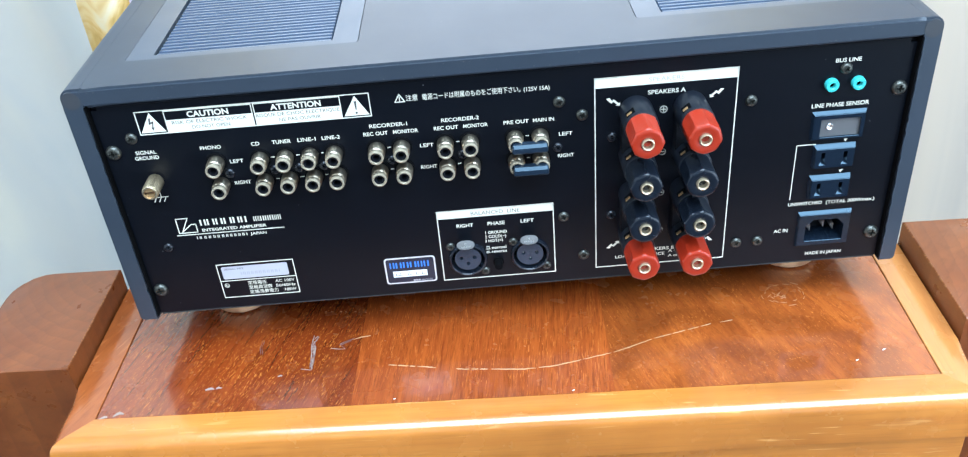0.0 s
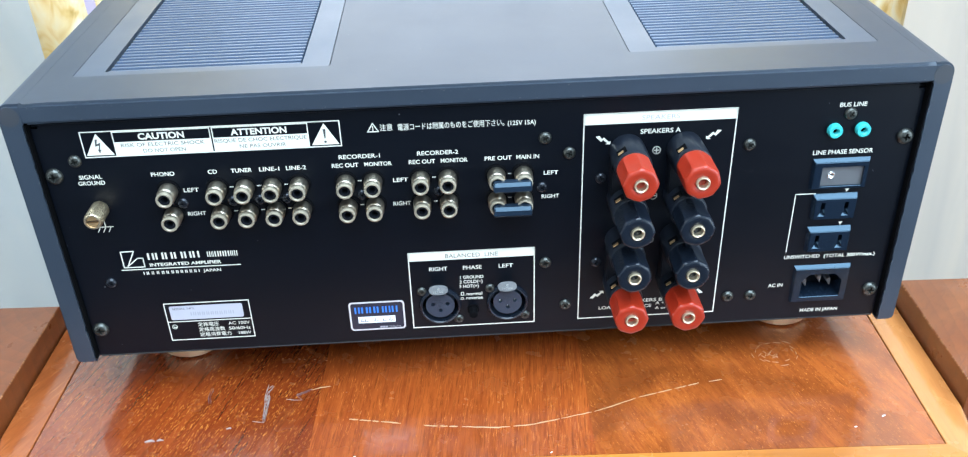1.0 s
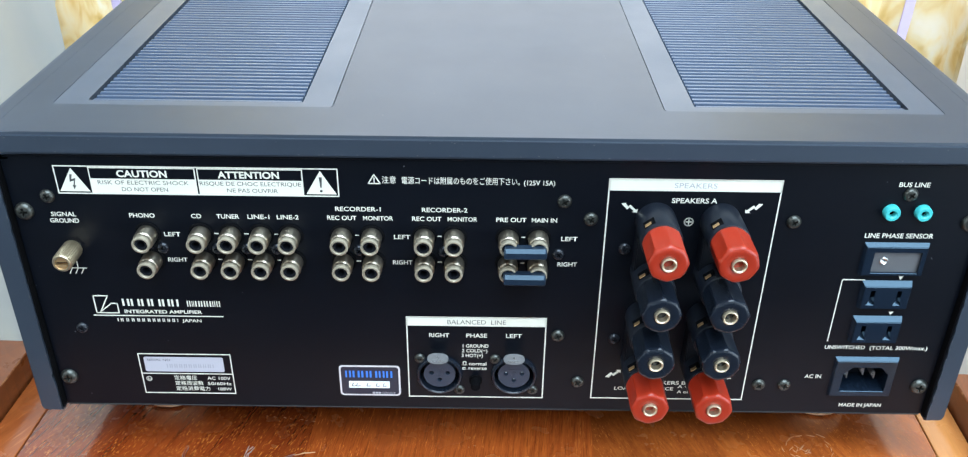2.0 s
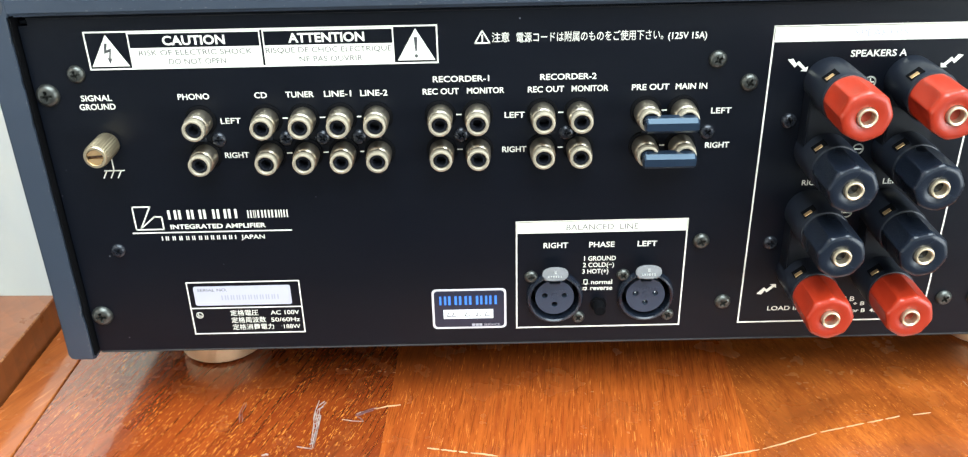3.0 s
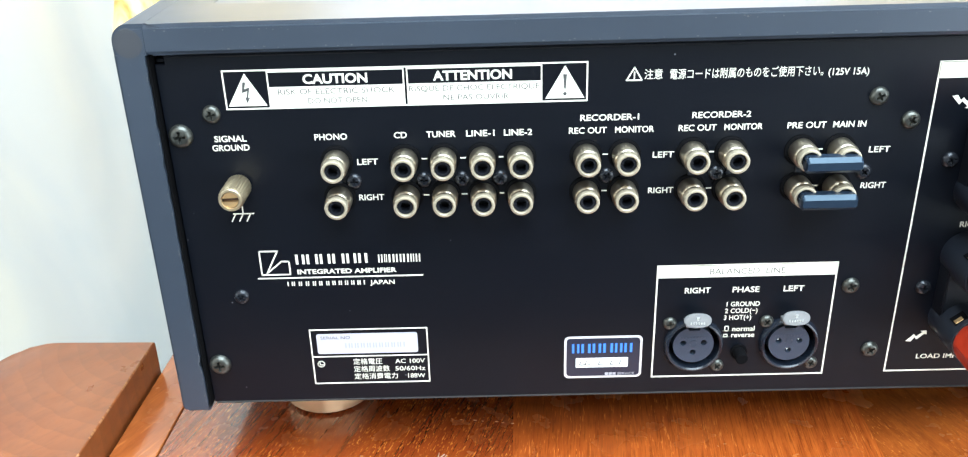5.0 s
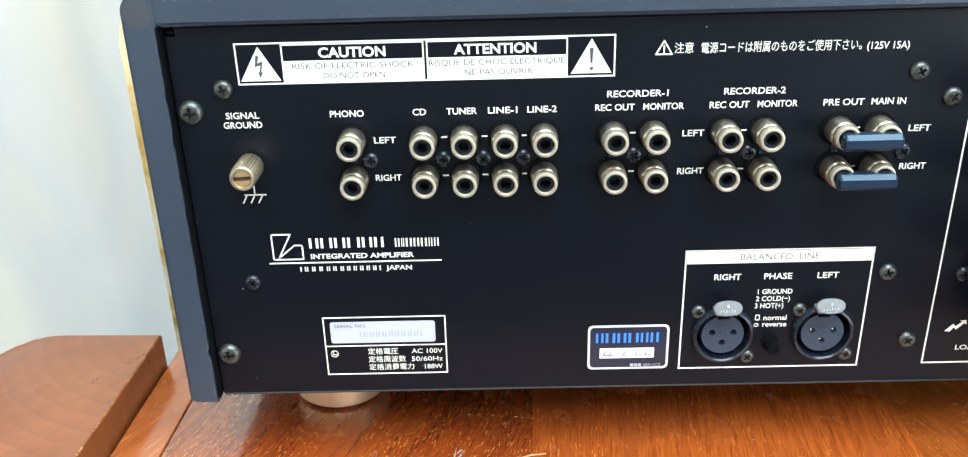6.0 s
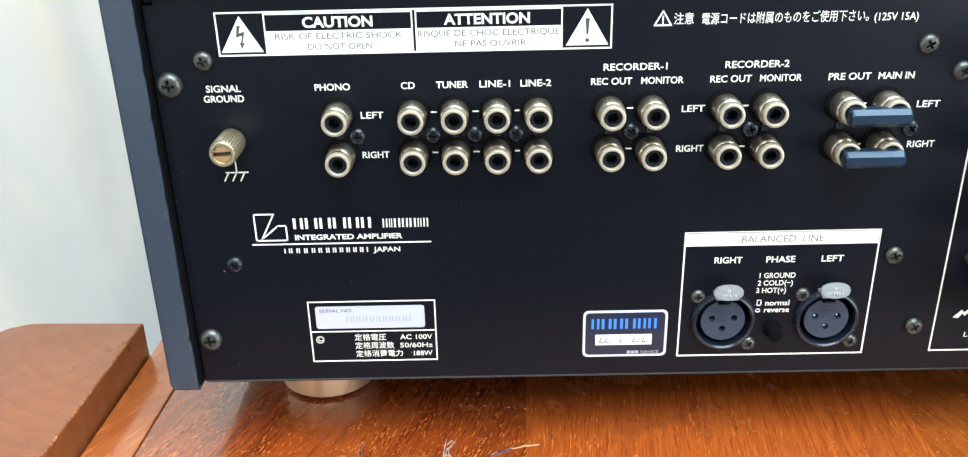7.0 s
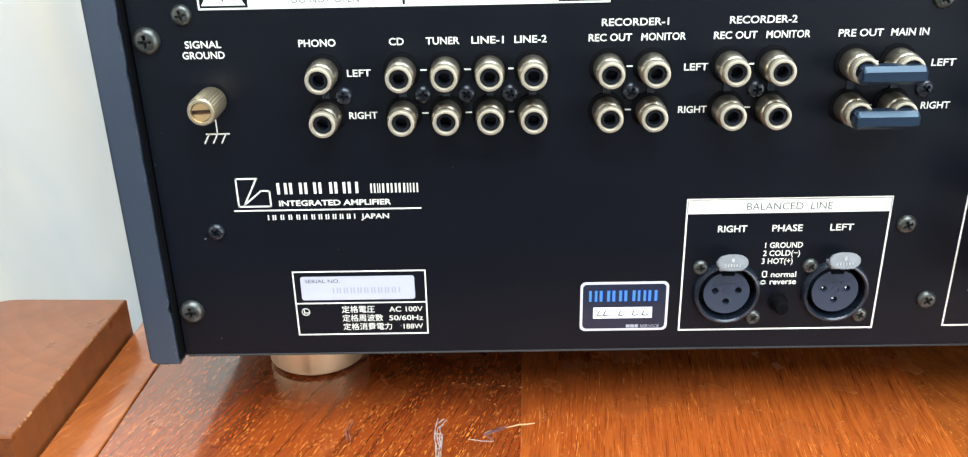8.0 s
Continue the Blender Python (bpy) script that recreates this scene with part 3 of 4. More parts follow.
streak([(-0.107, -0.0045), (-0.102, -0.0028), (-0.096, -0.002)], 0.0007, SCRATCH, "scratch", "pale worn scratch in the varnish", seed=13)
for k, off in enumerate((-0.0005, 0.0006)):
    streak([(-0.166 + off, 0.002), (-0.1665 + off, -0.005), (-0.165 + off, -0.012)], 0.0009, SCUFF, "scuff", "dark blue-grey scuff", 0.0, 14 + k, 0.9)
for k in range(7):
    x = -0.128 + k * 0.0046 + rnd.uniform(-0.001, 0.001)
    streak([(x, 0.0265 - k * 0.0007), (x + rnd.uniform(0.0008, 0.0026), 0.0262 - k * 0.0007)], 0.0006, RUB, "rub_mark", "pale rubbed mark", seed=60 + k)
for x, y, r in ((-0.192, -0.040, 0.0028), (-0.187, -0.0395, 0.0018), (-0.244, -0.0555, 0.0034), (-0.2525, -0.0575, 0.0026), (-0.224, -0.0605, 0.0022), (-0.150, -0.033, 0.0014)):
    streak([(x - r, y - r * 0.3), (x, y + r * 0.2), (x + r, y)], r * 0.9, GLUE, "glue_mark", "dried grey glue smear", 0.0002, int(abs(x) * 5000), 0.6)
for x, y, r in ((0.2144, -0.053, 0.0011), (0.2560, -0.0031, 0.0010), (0.0277, -0.066, 0.0008), (0.196, -0.060, 0.0007), (-0.078, -0.061, 0.0006)):
    streak([(x - r, y), (x + r, y + r * 0.6)], r, WHITE, "paint_speck", "tiny white paint speck", 0.0002, int(abs(x) * 7000), 0.3)
# pale rubbed ring in the varnish
for k in range(16):
    a = radians(k * 22.5 + rnd.uniform(-6, 6))
    r = rnd.uniform(0.010, 0.0155)
    streak([(0.173 + r * math.cos(a), 0.006 + 0.8 * r * math.sin(a)), (0.173 + r * math.cos(a + 0.35), 0.006 + 0.8 * r * math.sin(a + 0.35))], 0.0006, RUB, "rub_mark", "pale rubbed mark", seed=k)
for k in range(14):
    a, r = rnd.uniform(0, 6.28), rnd.uniform(0, 0.007)
    x, y = 0.168 + r * math.cos(a), 0.006 + r * math.sin(a)
    streak([(x, y), (x + rnd.uniform(-0.003, 0.003), y + rnd.uniform(-0.003, 0.003))], 0.0007, RUB, "rub_mark", "pale rubbed mark", seed=k + 40)


def armrest(name, side):
    """The end of a heavy armrest standing against the table, its far outer corner rounded."""
    x0 = XL - 0.0008 if side < 0 else XR + 0.0008
    x1 = x0 + side * 0.071
    y0, y1, r = -0.039, 0.0615, 0.026
    pts = [(x0, y0), (x0, y1)]
    cx, cy = x1 - side * r, y1 - r
    pts += [(cx + side * r * math.sin(radians(k * 9)), cy + r * math.cos(radians(k * 9))) for k in range(11)]
    pts += [(x1, y0)]
    bm = bmesh.new()
    face = bm.faces.new([bm.verts.new((x, y, 0.016)) for x, y in pts])
    low = bmesh.ops.extrude_face_region(bm, geom=[face])
    bmesh.ops.translate(bm, vec=(0, 0, -0.766), verts=[v for v in low["geom"] if isinstance(v, bmesh.types.BMVert)])
    bmesh.ops.bevel(bm, geom=[e for e in bm.edges if all(v.co.z > 0 for v in e.verts)], offset=0.0006, segments=1, affect="EDGES")
    # chipped arris
    rnd = random.Random(side + 7)
    for v in bm.verts:
        if v.co.z > 0.013:
            v.co += Vector((rnd.uniform(-1, 1), rnd.uniform(-1, 1), rnd.uniform(-1, 0.3))) * 0.0003
    ob = attach(new(name, mesh_of(name, bm, WOOD_ARM)), None, TURN)
    chips = bmesh.new()
    for k in range(36):
        y, w, h = rnd.uniform(y0, y1 - 0.003), rnd.uniform(0.0004, 0.0018), rnd.uniform(0.0001, 0.0003)
        top = [chips.verts.new((x0 + side * d, y + w * f, z)) for d, f, z in ((0.0004, 0, 0.01615), (0.0004 + h, 0.4, 0.01615), (0.0004, 1, 0.01615))]
        low = [chips.verts.new((x0 - side * 0.0001, y + w * f, z)) for f, z in ((0.1, 0.0155), (0.5, 0.0155 - h * 0.6), (0.9, 0.0155))]
        chips.faces.new(top)
        chips.faces.new((top[0], top[2], low[2], low[0]))
        chips.faces.new(low)
    part("chipped_arris", chips, CHIP_WOOD, ob, "pale chipped arris of bare wood", TURN, 1.0)
    return tagged(ob, "solid red-brown wooden armrest end with a rounded corner beside the table", "armrest", "armrest ends beside the table")


armrest("armrest", -1)
armrest("armrest", 1)

# ---- amplifier ----
amp = thing("amplifier", (0, 0.2, 0), "black stereo amplifier turned rear panel outward on the table", "amplifier")
STRETCH = 1.0125
OUT, INN, TOP, UNDER, LOW, REAR, FRONT = 235.2, 225.4, 184.9, 174.2, 27.7, -4.0, 425.0


def extruded(outline, y0, y1, bevel=0.0):
    bm = prism(outline, y0, y1)
    if bevel:
        bmesh.ops.dissolve_limit(bm, angle_limit=0.01, verts=bm.verts, edges=bm.edges)
        bmesh.ops.bevel(bm, geom=[e for e in bm.edges if len(e.link_faces) == 2 and e.calc_face_angle() > 0.6], offset=bevel, segments=2, affect="EDGES")
    return bm


# top slab with two openings for the vents
VENTS = ((-209.2, -77.8), (77.2, 209.0))
INSET_F, INSET_B = 29.0, 372.0
x_edges = [-OUT + 10.5, VENTS[0][0], VENTS[0][1], VENTS[1][0], VENTS[1][1], OUT - 10.5]
top = prism([(x_edges[0], REAR), (x_edges[-1], REAR), (x_edges[-1], FRONT), (x_edges[0], FRONT)], 0, UNDER - TOP, [[(x, y) for x, y in rect(a, b, INSET_F, INSET_B, 2.2)] for a, b in VENTS])
for v in top.verts:
    v.co = Vector((v.co.x, v.co.z, TOP + v.co.y))
bmesh.ops.bevel(top, geom=[e for e in top.edges if len(e.link_faces) == 2 and e.calc_face_angle() > 0.6 and all(abs(v.co.y - REAR) < 0.1 for v in e.verts) and abs(e.verts[0].co.z - e.verts[1].co.z) < 0.1], offset=1.5, segments=4, affect="EDGES")
part("top_panel", top, CASE, amp, "grey-black top panel with a worn rear edge")
for side in (-1, 1):
    x0, x1 = side * INN, side * (OUT + (1.2 if side < 0 else 0.0))
    worn = random.Random(30 + side)
    inner = [(x0 + side * worn.random() ** 2 * (1.1 if k < 9 else 0.6), LOW + 1.0 + (TOP - 14.0 - LOW) * k / 46) for k in range(46, -1, -1)]
    panel = prism([(x0, LOW), (x1 - side * 2.4, LOW), (x1 - side * 0.7, LOW + 0.7), (x1, LOW + 2.4), (x1, TOP - 10.5), (x0, TOP - 10.5)] + inner, REAR, FRONT)
    bmesh.ops.dissolve_limit(panel, angle_limit=0.01, verts=panel.verts, edges=panel.edges)
    rim = [e for e in panel.edges if all(abs(v.co.y - REAR) < 0.01 for v in e.verts) and not all(v.co.z > TOP - 11 for v in e.verts) and not all(abs(v.co.x - x0) < 1.3 for v in e.verts)]
    bmesh.ops.bevel(panel, geom=rim, offset=1.3, segments=3, affect="EDGES")
    part("side_panel", panel, CASE, amp, "slate-black side panel with worn edges")
    r = 6.2
    x0 = side * 224.8
    pts = [(x0, TOP - 10.5), (x1, TOP - 10.5), (x1, TOP - r - 0.4)]
    pts += [(x1 - side * r + side * r * math.cos(radians(k * 9)), TOP - r + r * math.sin(radians(k * 9))) for k in range(11)]
    pts += [(x1 - side * (r + 0.4), TOP), (x0, TOP)]
    strip = prism(pts, REAR, FRONT)
    outer = [e for e in strip.edges if len(e.link_faces) == 2 and e.calc_face_angle() > 0.6 and all(abs(v.co.y - REAR) < 0.01 for v in e.verts)]
    outer = [e for e in outer if not all(abs(v.co.x - x0) < 0.01 for v in e.verts) and not all(abs(v.co.z - TOP + 10.5) < 0.01 for v in e.verts)]
    bmesh.ops.bevel(strip, geom=outer, offset=1.5, segments=4, affect="EDGES")
    part("corner_strip", strip, CASE, amp, "rounded corner strip")
    part("corner_rod", extruded(circle(x1 - side * 5.9, TOP - 6.3, 5.0, 40), REAR - 0.12, REAR + 2.0, 0.1), CASE_DISC, amp, "greyish round rod end set in the corner")

# chips along the case's edges
chip_rnd = random.Random(21)


CHIPS = bmesh.new()


def edge_chips(a, b, count, spread):
    """Small irregular bare spots along a line on the case's rear faces, from (x, z) to (x, z)."""
    for k in range(count):
        f = chip_rnd.random()
        x, z = a[0] + (b[0] - a[0]) * f + chip_rnd.uniform(-spread, spread), a[1] + (b[1] - a[1]) * f + chip_rnd.uniform(-spread, spread)
        r = chip_rnd.uniform(0.08, 0.30)
        long_x, long_z = (chip_rnd.uniform(1.0, 2.6), 1.0) if abs(b[0] - a[0]) > abs(b[1] - a[1]) else (1.0, chip_rnd.uniform(1.0, 2.6))
        CHIPS.faces.new([CHIPS.verts.new((x + r * long_x * math.cos(q) * chip_rnd.uniform(0.6, 1.0), REAR - 0.06, z + r * long_z * math.sin(q) * chip_rnd.uniform(0.6, 1.0))) for q in (0, 1.2, 2.4, 3.7, 5.0)])


edge_chips((-226.0, LOW + 4), (-226.0, TOP - 13), 44, 0.3)
edge_chips((226.0, LOW + 4), (226.0, TOP - 13), 26, 0.3)
edge_chips((-222, UNDER + 2.2), (222, UNDER + 2.2), 60, 0.4)
edge_chips((-222, TOP - 2.4), (222, TOP - 2.4), 34, 0.5)
tagged(part("edge_chips", CHIPS, CHIP_PAINT, amp), "pale chips in the painted edge", kind="stuff")

# vents in the top
SLAT_W = 101.6
slat = bmesh.new()
outline = [(-1.25, -6.0), (1.25, -6.0), (1.25, -0.9), (0.9, -0.1), (-0.9, 0.0), (-1.25, -0.6)]
left = [slat.verts.new((-SLAT_W / 2 + 1.4, y, z)) for y, z in outline]
right = [slat.verts.new((SLAT_W / 2 - 1.4, y, z)) for y, z in outline]
for k in range(6):
    slat.faces.new((left[k], left[(k + 1) % 6], right[(k + 1) % 6], right[k]))
slat.faces.new(left)
slat.faces.new(right)
SLAT_MESH = mesh_of("slat", slat, SLAT, scale=MM)
G_F, G_B, PITCH = 34.6, 365.0, 4.58
for a, b in VENTS:
    mid = (a + b) / 2
    hole = rect(mid - SLAT_W / 2, mid + SLAT_W / 2, G_F, G_B, 1.0, 2)
    plate = prism(rect(a + (0.15 if a < 0 else 0.5), b - (0.5 if a < 0 else 0.3), INSET_F + 0.25, INSET_B - 0.3, 1.9), 0, 3, [hole])
    for v in plate.verts:
        v.co = Vector((v.co.x, v.co.z, TOP - 0.12 - v.co.y))
    vent = part("vent_insert", plate, INSERT, amp, "smooth slate-grey vent insert")
    # near-black sheet stands in for the shade below the slats
    part("vent_shade_sheet", box(mid - SLAT_W / 2 - 1, mid + SLAT_W / 2 + 1, G_F - 1, G_B + 1, TOP - 14, TOP - 11.6), VOID, vent)
    n = int((G_B - G_F - 3) / PITCH)
    for k in range(n):
        part("slat", SLAT_MESH, SLAT, vent, m=Matrix.Translation((mid * MM, (G_F + 3.0 + PITCH * k) * MM, (TOP - 0.9) * MM)))

# rear panel with its cut-outs
XLRS = ((-28.3, 52.3), (9.8, 52.4))
IEC = rect(176.0, 201.6, 45.2, 61.6)
panel = prism([(-223.9, 30.0), (223.9, 30.0), (223.9, 170.2), (220.4, 170.2), (220.4, 173.6), (-220.4, 173.6), (-220.4, 170.2), (-223.9, 170.2)], 0, 1.6,
              [circle(x, z, 10.4, 40) for x, z in XLRS] + [IEC, rect(177.5, 198.4, 98.5, 110.5), rect(177.5, 198.4, 78.0, 90.0)])
part("rear_panel", panel, BLACK_PAINT, amp, "black painted rear panel with cream printing")
part("panel_lip", box(-220, 220, -0.9, 0.0, 172.6, 173.4, 0.2, 1), BLACK_PAINT, amp)
part("panel_foot_lip", box(-223.2, 223.2, -0.4, 1.2, 29.3, 30.1, 0.25, 1), WEAR, amp, "chipped bare lower edge")
part("chassis", box(-221, 221, 30, 418, 29.2, 171, 1.0), VOID, amp)
part("bottom_plate", box(-221, 221, 1.7, 30, 29.4, 31), BLACK_PAINT, amp)
for side in (-1, 1):
    part("corner_tab", box(side * 220.8, side * 223.6, 1.0, 4, 170.6, 172.2, 0.3, 1), BLACK_PAINT, amp)
    # added black boxes put the shade into the gaps beside the panel
    part("side_gap_shade", box(side * 223.95, side * (INN - 0.9), 2.5, 8, 30, 173.8), VOID, amp)
    part("side_wall_shade", box(side * (INN - 0.85), side * (INN - 0.03), REAR + 0.9, 8, 30, 173.8), VOID, amp)
part("front_panel", box(-234, 234, 425, 437, 27, 186, 1.5), CASE, amp, "dark front panel")

# feet
foot = lathe([(0, 0.001), (0, 19.4), (1.0, 20.6), (12.5, 20.6), (13.6, 19.6), (13.6, 13), (29.3, 12), (29.3, 0.001)], 48)
bmesh.ops.rotate(foot, matrix=Matrix.Rotation(radians(90), 3, "X"), verts=foot.verts)
FOOT = mesh_of("foot", foot, COPPER, scale=MM)
for x in (-186.5, 186.5):
    for y in (51.5, 372):
        part("foot", FOOT, COPPER, amp, "polished copper-coloured round foot", Matrix.Translation((x * MM, y * MM, 0)))


# screws
def screw_mesh(name, r, material):
    h = r * 0.55
    bm = lathe([(0.0, r * 1.02), (-h * 0.35, r), (-h * 0.8, r * 0.82), (-h, r * 0.62)], 24)
    rim = [v for v in bm.verts if abs(v.co.y + h) < 1e-6]
    a, b = r * 0.13, r * 0.5
    plus = [(-a, -b), (a, -b), (a, -a), (b, -a), (b, a), (a, a), (a, b), (-a, b), (-a, a), (-b, a), (-b, -a), (-a, -a)]
    vs = [bm.verts.new((x, -h, z)) for x, z in plus]
    edges = [bm.edges.new((p, q)) for p, q in zip(vs, vs[1:] + vs[:1])]
    edges += [e for e in bm.edges if e.verts[0] in rim and e.verts[1] in rim]
    bmesh.ops.triangle_fill(bm, use_beauty=True, edges=edges)
    deep = [bm.verts.new((x * 0.6, -h * 0.1, z * 0.6)) for x, z in plus]
    for k in range(12):
        bm.faces.new((vs[k], vs[(k + 1) % 12], deep[(k + 1) % 12], deep[k]))
    bm.faces.new(deep)
    return mesh_of(name, bm, material, scale=MM)


SCREWS = {"large": screw_mesh("screw", 4.3, STEEL), "medium": screw_mesh("screw", 3.3, STEEL), "dark": screw_mesh("screw", 3.0, DARK_STEEL), "small": screw_mesh("screw", 2.7, STEEL), "black": screw_mesh("screw", 2.9, DARK_STEEL)}
rnd = random.Random(2)
for size, places in (
    ("large", ((-219, 144.2), (-219, 48), (218.6, 144), (218.4, 48.2))),
    ("medium", ((-206.8, 152), (31, 77.3), (30.4, 152.6), (43, 143.5), (42.6, 48.4), (137, 143.4), (136, 48), (149, 48), (187.5, 158.2))),
    ("dark", ((-206, 78.6), (60, 128), (59.4, 75.8))),
    ("small", ((-38.2, 62.2), (-18.2, 42.4), (0.0, 62.2), (19.6, 42.8))),
    ("black", ((-158, 125.4), (-132.3, 125.4), (-118.2, 125.4), (-104.2, 125.4), (-65.2, 125.3), (-25, 125.2), (29, 124.4)))):
    for x, z in places:
        part("screw", SCREWS[size], None, amp, "", at(x, z, 0, rnd.uniform(0, 90)))

# phono sockets
R_JACK = mesh_of("phono_socket", lathe([(0, 3.6), (0, 4.75), (-7.2, 4.75), (-7.8, 4.5), (-8.2, 4.2), (-10.3, 4.15), (-11.0, 3.8), (-11.2, 3.0), (-5.5, 2.95), (-5.0, 0.0)], 32), NICKEL, scale=MM)
R_RIM = mesh_of("rim", lathe([(-9.3, 4.18), (-11.0, 4.22), (-11.45, 4.08), (-11.6, 3.75), (-11.55, 3.25), (-11.2, 3.0), (-8.8, 2.95)], 32), NICKEL_RIM, scale=MM)
R_WASHER = mesh_of("washer", lathe([(0, 6.0), (-0.7, 5.9), (-1.0, 5.4), (-1.0, 4.6)], 32), VOID, scale=MM)
core = lathe([(-6, 3.0), (-10.4, 2.95), (-10.7, 2.7), (-10.7, 1.95), (-5.8, 1.85), (-5.8, 0.0)], 24)
for a, b in ((-3.0, -1.7), (1.7, 3.0)):
    box(a, b, -10.85, -10.5, -0.16, 0.16, bm=core)
R_CORE = mesh_of("insulator", core, MATT_PLASTIC, scale=MM)
UP, DOWN = 133.1, 119.1
for x in (-163.8, -138.8, -124.7, -110.6, -96.9, -72.9, -58.9, -34.3, -20.3, 5.0, 19.0):
    for z in (UP, DOWN):
        jack = part("phono_socket", R_JACK, None, amp, "nickel-plated phono socket", at(x, z))
        part("rim", R_RIM, None, jack, m=at(x, z))
        part("washer", R_WASHER, None, jack, "black plastic washer", m=at(x, z))
        part("insulator", R_CORE, None, jack, "black plastic insulator", m=at(x, z, 0, rnd.uniform(-14, 14)))
for x in (-163.8, -138.8, -124.7, -110.6, -96.9, -72.9, -58.9, -34.3, -20.3, 5.0, 19.0):
    part("socket_bridge", box(x - 1.3, x + 1.3, -0.8, 0, 122.5, 129, 0.2, 1), BLACK_PLASTIC, amp)

# ground terminal with a knurled sleeve and slotted screw
kx, kz = -200.4, 125.0
knob = part("ground_terminal", lathe([(0, 3.6), (-1.2, 3.6), (-1.4, 4.5), (-13.6, 4.5), (-14.2, 4.2)], 60, wobble=lambda a: 1.0 + 0.028 * (1 if int(a / (2 * math.pi) * 60 + 0.5) % 2 else -1)), BRASS, amp, "knurled brass ground terminal", at(kx, kz))
part("rim", lathe([(-13.4, 4.35), (-14.6, 4.3), (-15.0, 4.0), (-15.0, 3.15), (-14.2, 2.95)], 40), BRASS, knob, m=at(kx, kz))
head = prism([(-2.8, 0.7)] + [(2.85 * math.cos(a), 2.85 * math.sin(a)) for a in [math.pi - 0.23 - k * (math.pi - 0.46) / 14 for k in range(15)]] + [(2.8, 0.7)], -14.5, -12.5)
prism([(2.8, -0.7)] + [(2.85 * math.cos(a), 2.85 * math.sin(a)) for a in [-0.23 - k * (math.pi - 0.46) / 14 for k in range(15)]] + [(-2.8, -0.7)], -14.5, -12.5, bm=head)
screw = part("slotted_screw", head, COPPER_SCREW, knob, "worn brass slotted screw", at(kx, kz, 0, -3))
# slot floor coloured dark brown for the shade inside the slot
part("slot", box(-2.95, 2.95, -13.0, -12.4, -2.4, 2.4), DARK_RECESS, knob, "slot floor coloured dark as shade", at(kx, kz, 0, -3))

# balanced sockets
for x, z in XLRS:
    m = at(x, z)
    shell = part("balanced_socket", lathe([(0, 12.0), (-1.0, 11.9), (-2.1, 11.2), (-2.3, 10.6), (-1.8, 10.1), (14, 9.8), (14, 0.0)], 48), BLACK_PLASTIC, amp, "black round three-pin balanced socket", m)
    holes = [circle(-4.1, 0.9, 1.25, 16), circle(4.1, 0.9, 1.25, 16), circle(0, -3.4, 1.25, 16)]
    outline = [(8.1 * math.cos(radians(a)), 8.1 * math.sin(radians(a))) for a in range(-252, 73, 9)]
    outline += [(2.2, 6.6), (-2.2, 6.6)]
    part("insert", prism(outline, -0.6, 8, holes), SLATE_PLASTIC, shell, "dark grey insert with three holes", m)
    # near-black disc gives the pin holes their shade
    part("pin_hole_shade", lathe([(6.0, 7.4), (6.0, 0.0)], 24), VOID, shell, m=m)
    depth, metal = (2.6, BRASS) if x < -10 else (0.9, CHROME)
    for px, pz in ((-4.1, 0.9), (4.1, 0.9), (0, -3.4)):
        part("pin", lathe([(depth + 0.4, 0.0), (depth, 0.5), (depth + 0.3, 1.0), (6.0, 1.0)], 14, x=px, z=pz), metal, shell, m=m)
    part("raised_mark", lathe([(-0.6, 1.5), (-0.75, 1.45), (-0.75, 1.2), (-0.6, 1.15)], 24, z=0.6), SLATE_PLASTIC, shell, m=m)
    bm = bmesh.new()
    for k in range(9):
        box(-5.6 + k * 1.25, -4.7 + k * 1.25, -0.75, -0.55, 2.9, 3.7, bm=bm)
    part("raised_bars", bm, SLATE_PLASTIC, shell, "small raised bars", m)
    tab = prism([(5.3 * math.copysign(abs(math.cos(k * math.pi / 16)) ** 0.85, math.cos(k * math.pi / 16)), 2.9 * math.copysign(abs(math.sin(k * math.pi / 16)) ** 0.85, math.sin(k * math.pi / 16))) for k in range(32)], -0.6, 0.6)
    bmesh.ops.bevel(tab, geom=[e for e in tab.edges if len(e.link_faces) == 2 and e.calc_face_angle() > 1.2], offset=0.35, segments=2, affect="EDGES")
    part("latch_tab", tab, TAB, shell, "bare metal release tab", pose((x - 0.4) * MM, -0.0062, (z + 14.4) * MM, -14, 0, 0))
    part("latch_arm", box(-4.6, 3.6, -5.8, -0.2, -1.0, 0.4, 0.2, 1), TAB, shell, m=at(x, z + 12.0))
    bm = bmesh.new()
    for k in range(6):
        box(-2.9 + k, -2.4 + k, -0.78, -0.58, -1.4, -0.5, bm=bm)
    box(-0.5, 0.5, -0.78, -0.58, 0.3, 1.5, bm=bm)
    part("stamped_bars", bm, CHROME, shell, "stamped bars", pose((x - 0.4) * MM, -0.0062, (z + 14.4) * MM, -14, 0, 0))
push = part("phase_button", lathe([(0, 3.4), (-0.8, 3.3), (-0.8, 2.5), (-5.6, 2.4), (-6.0, 2.0), (-6.0, 0.0)], 28), VOID, amp, "small round black push button", at(-9.8, 48.4))

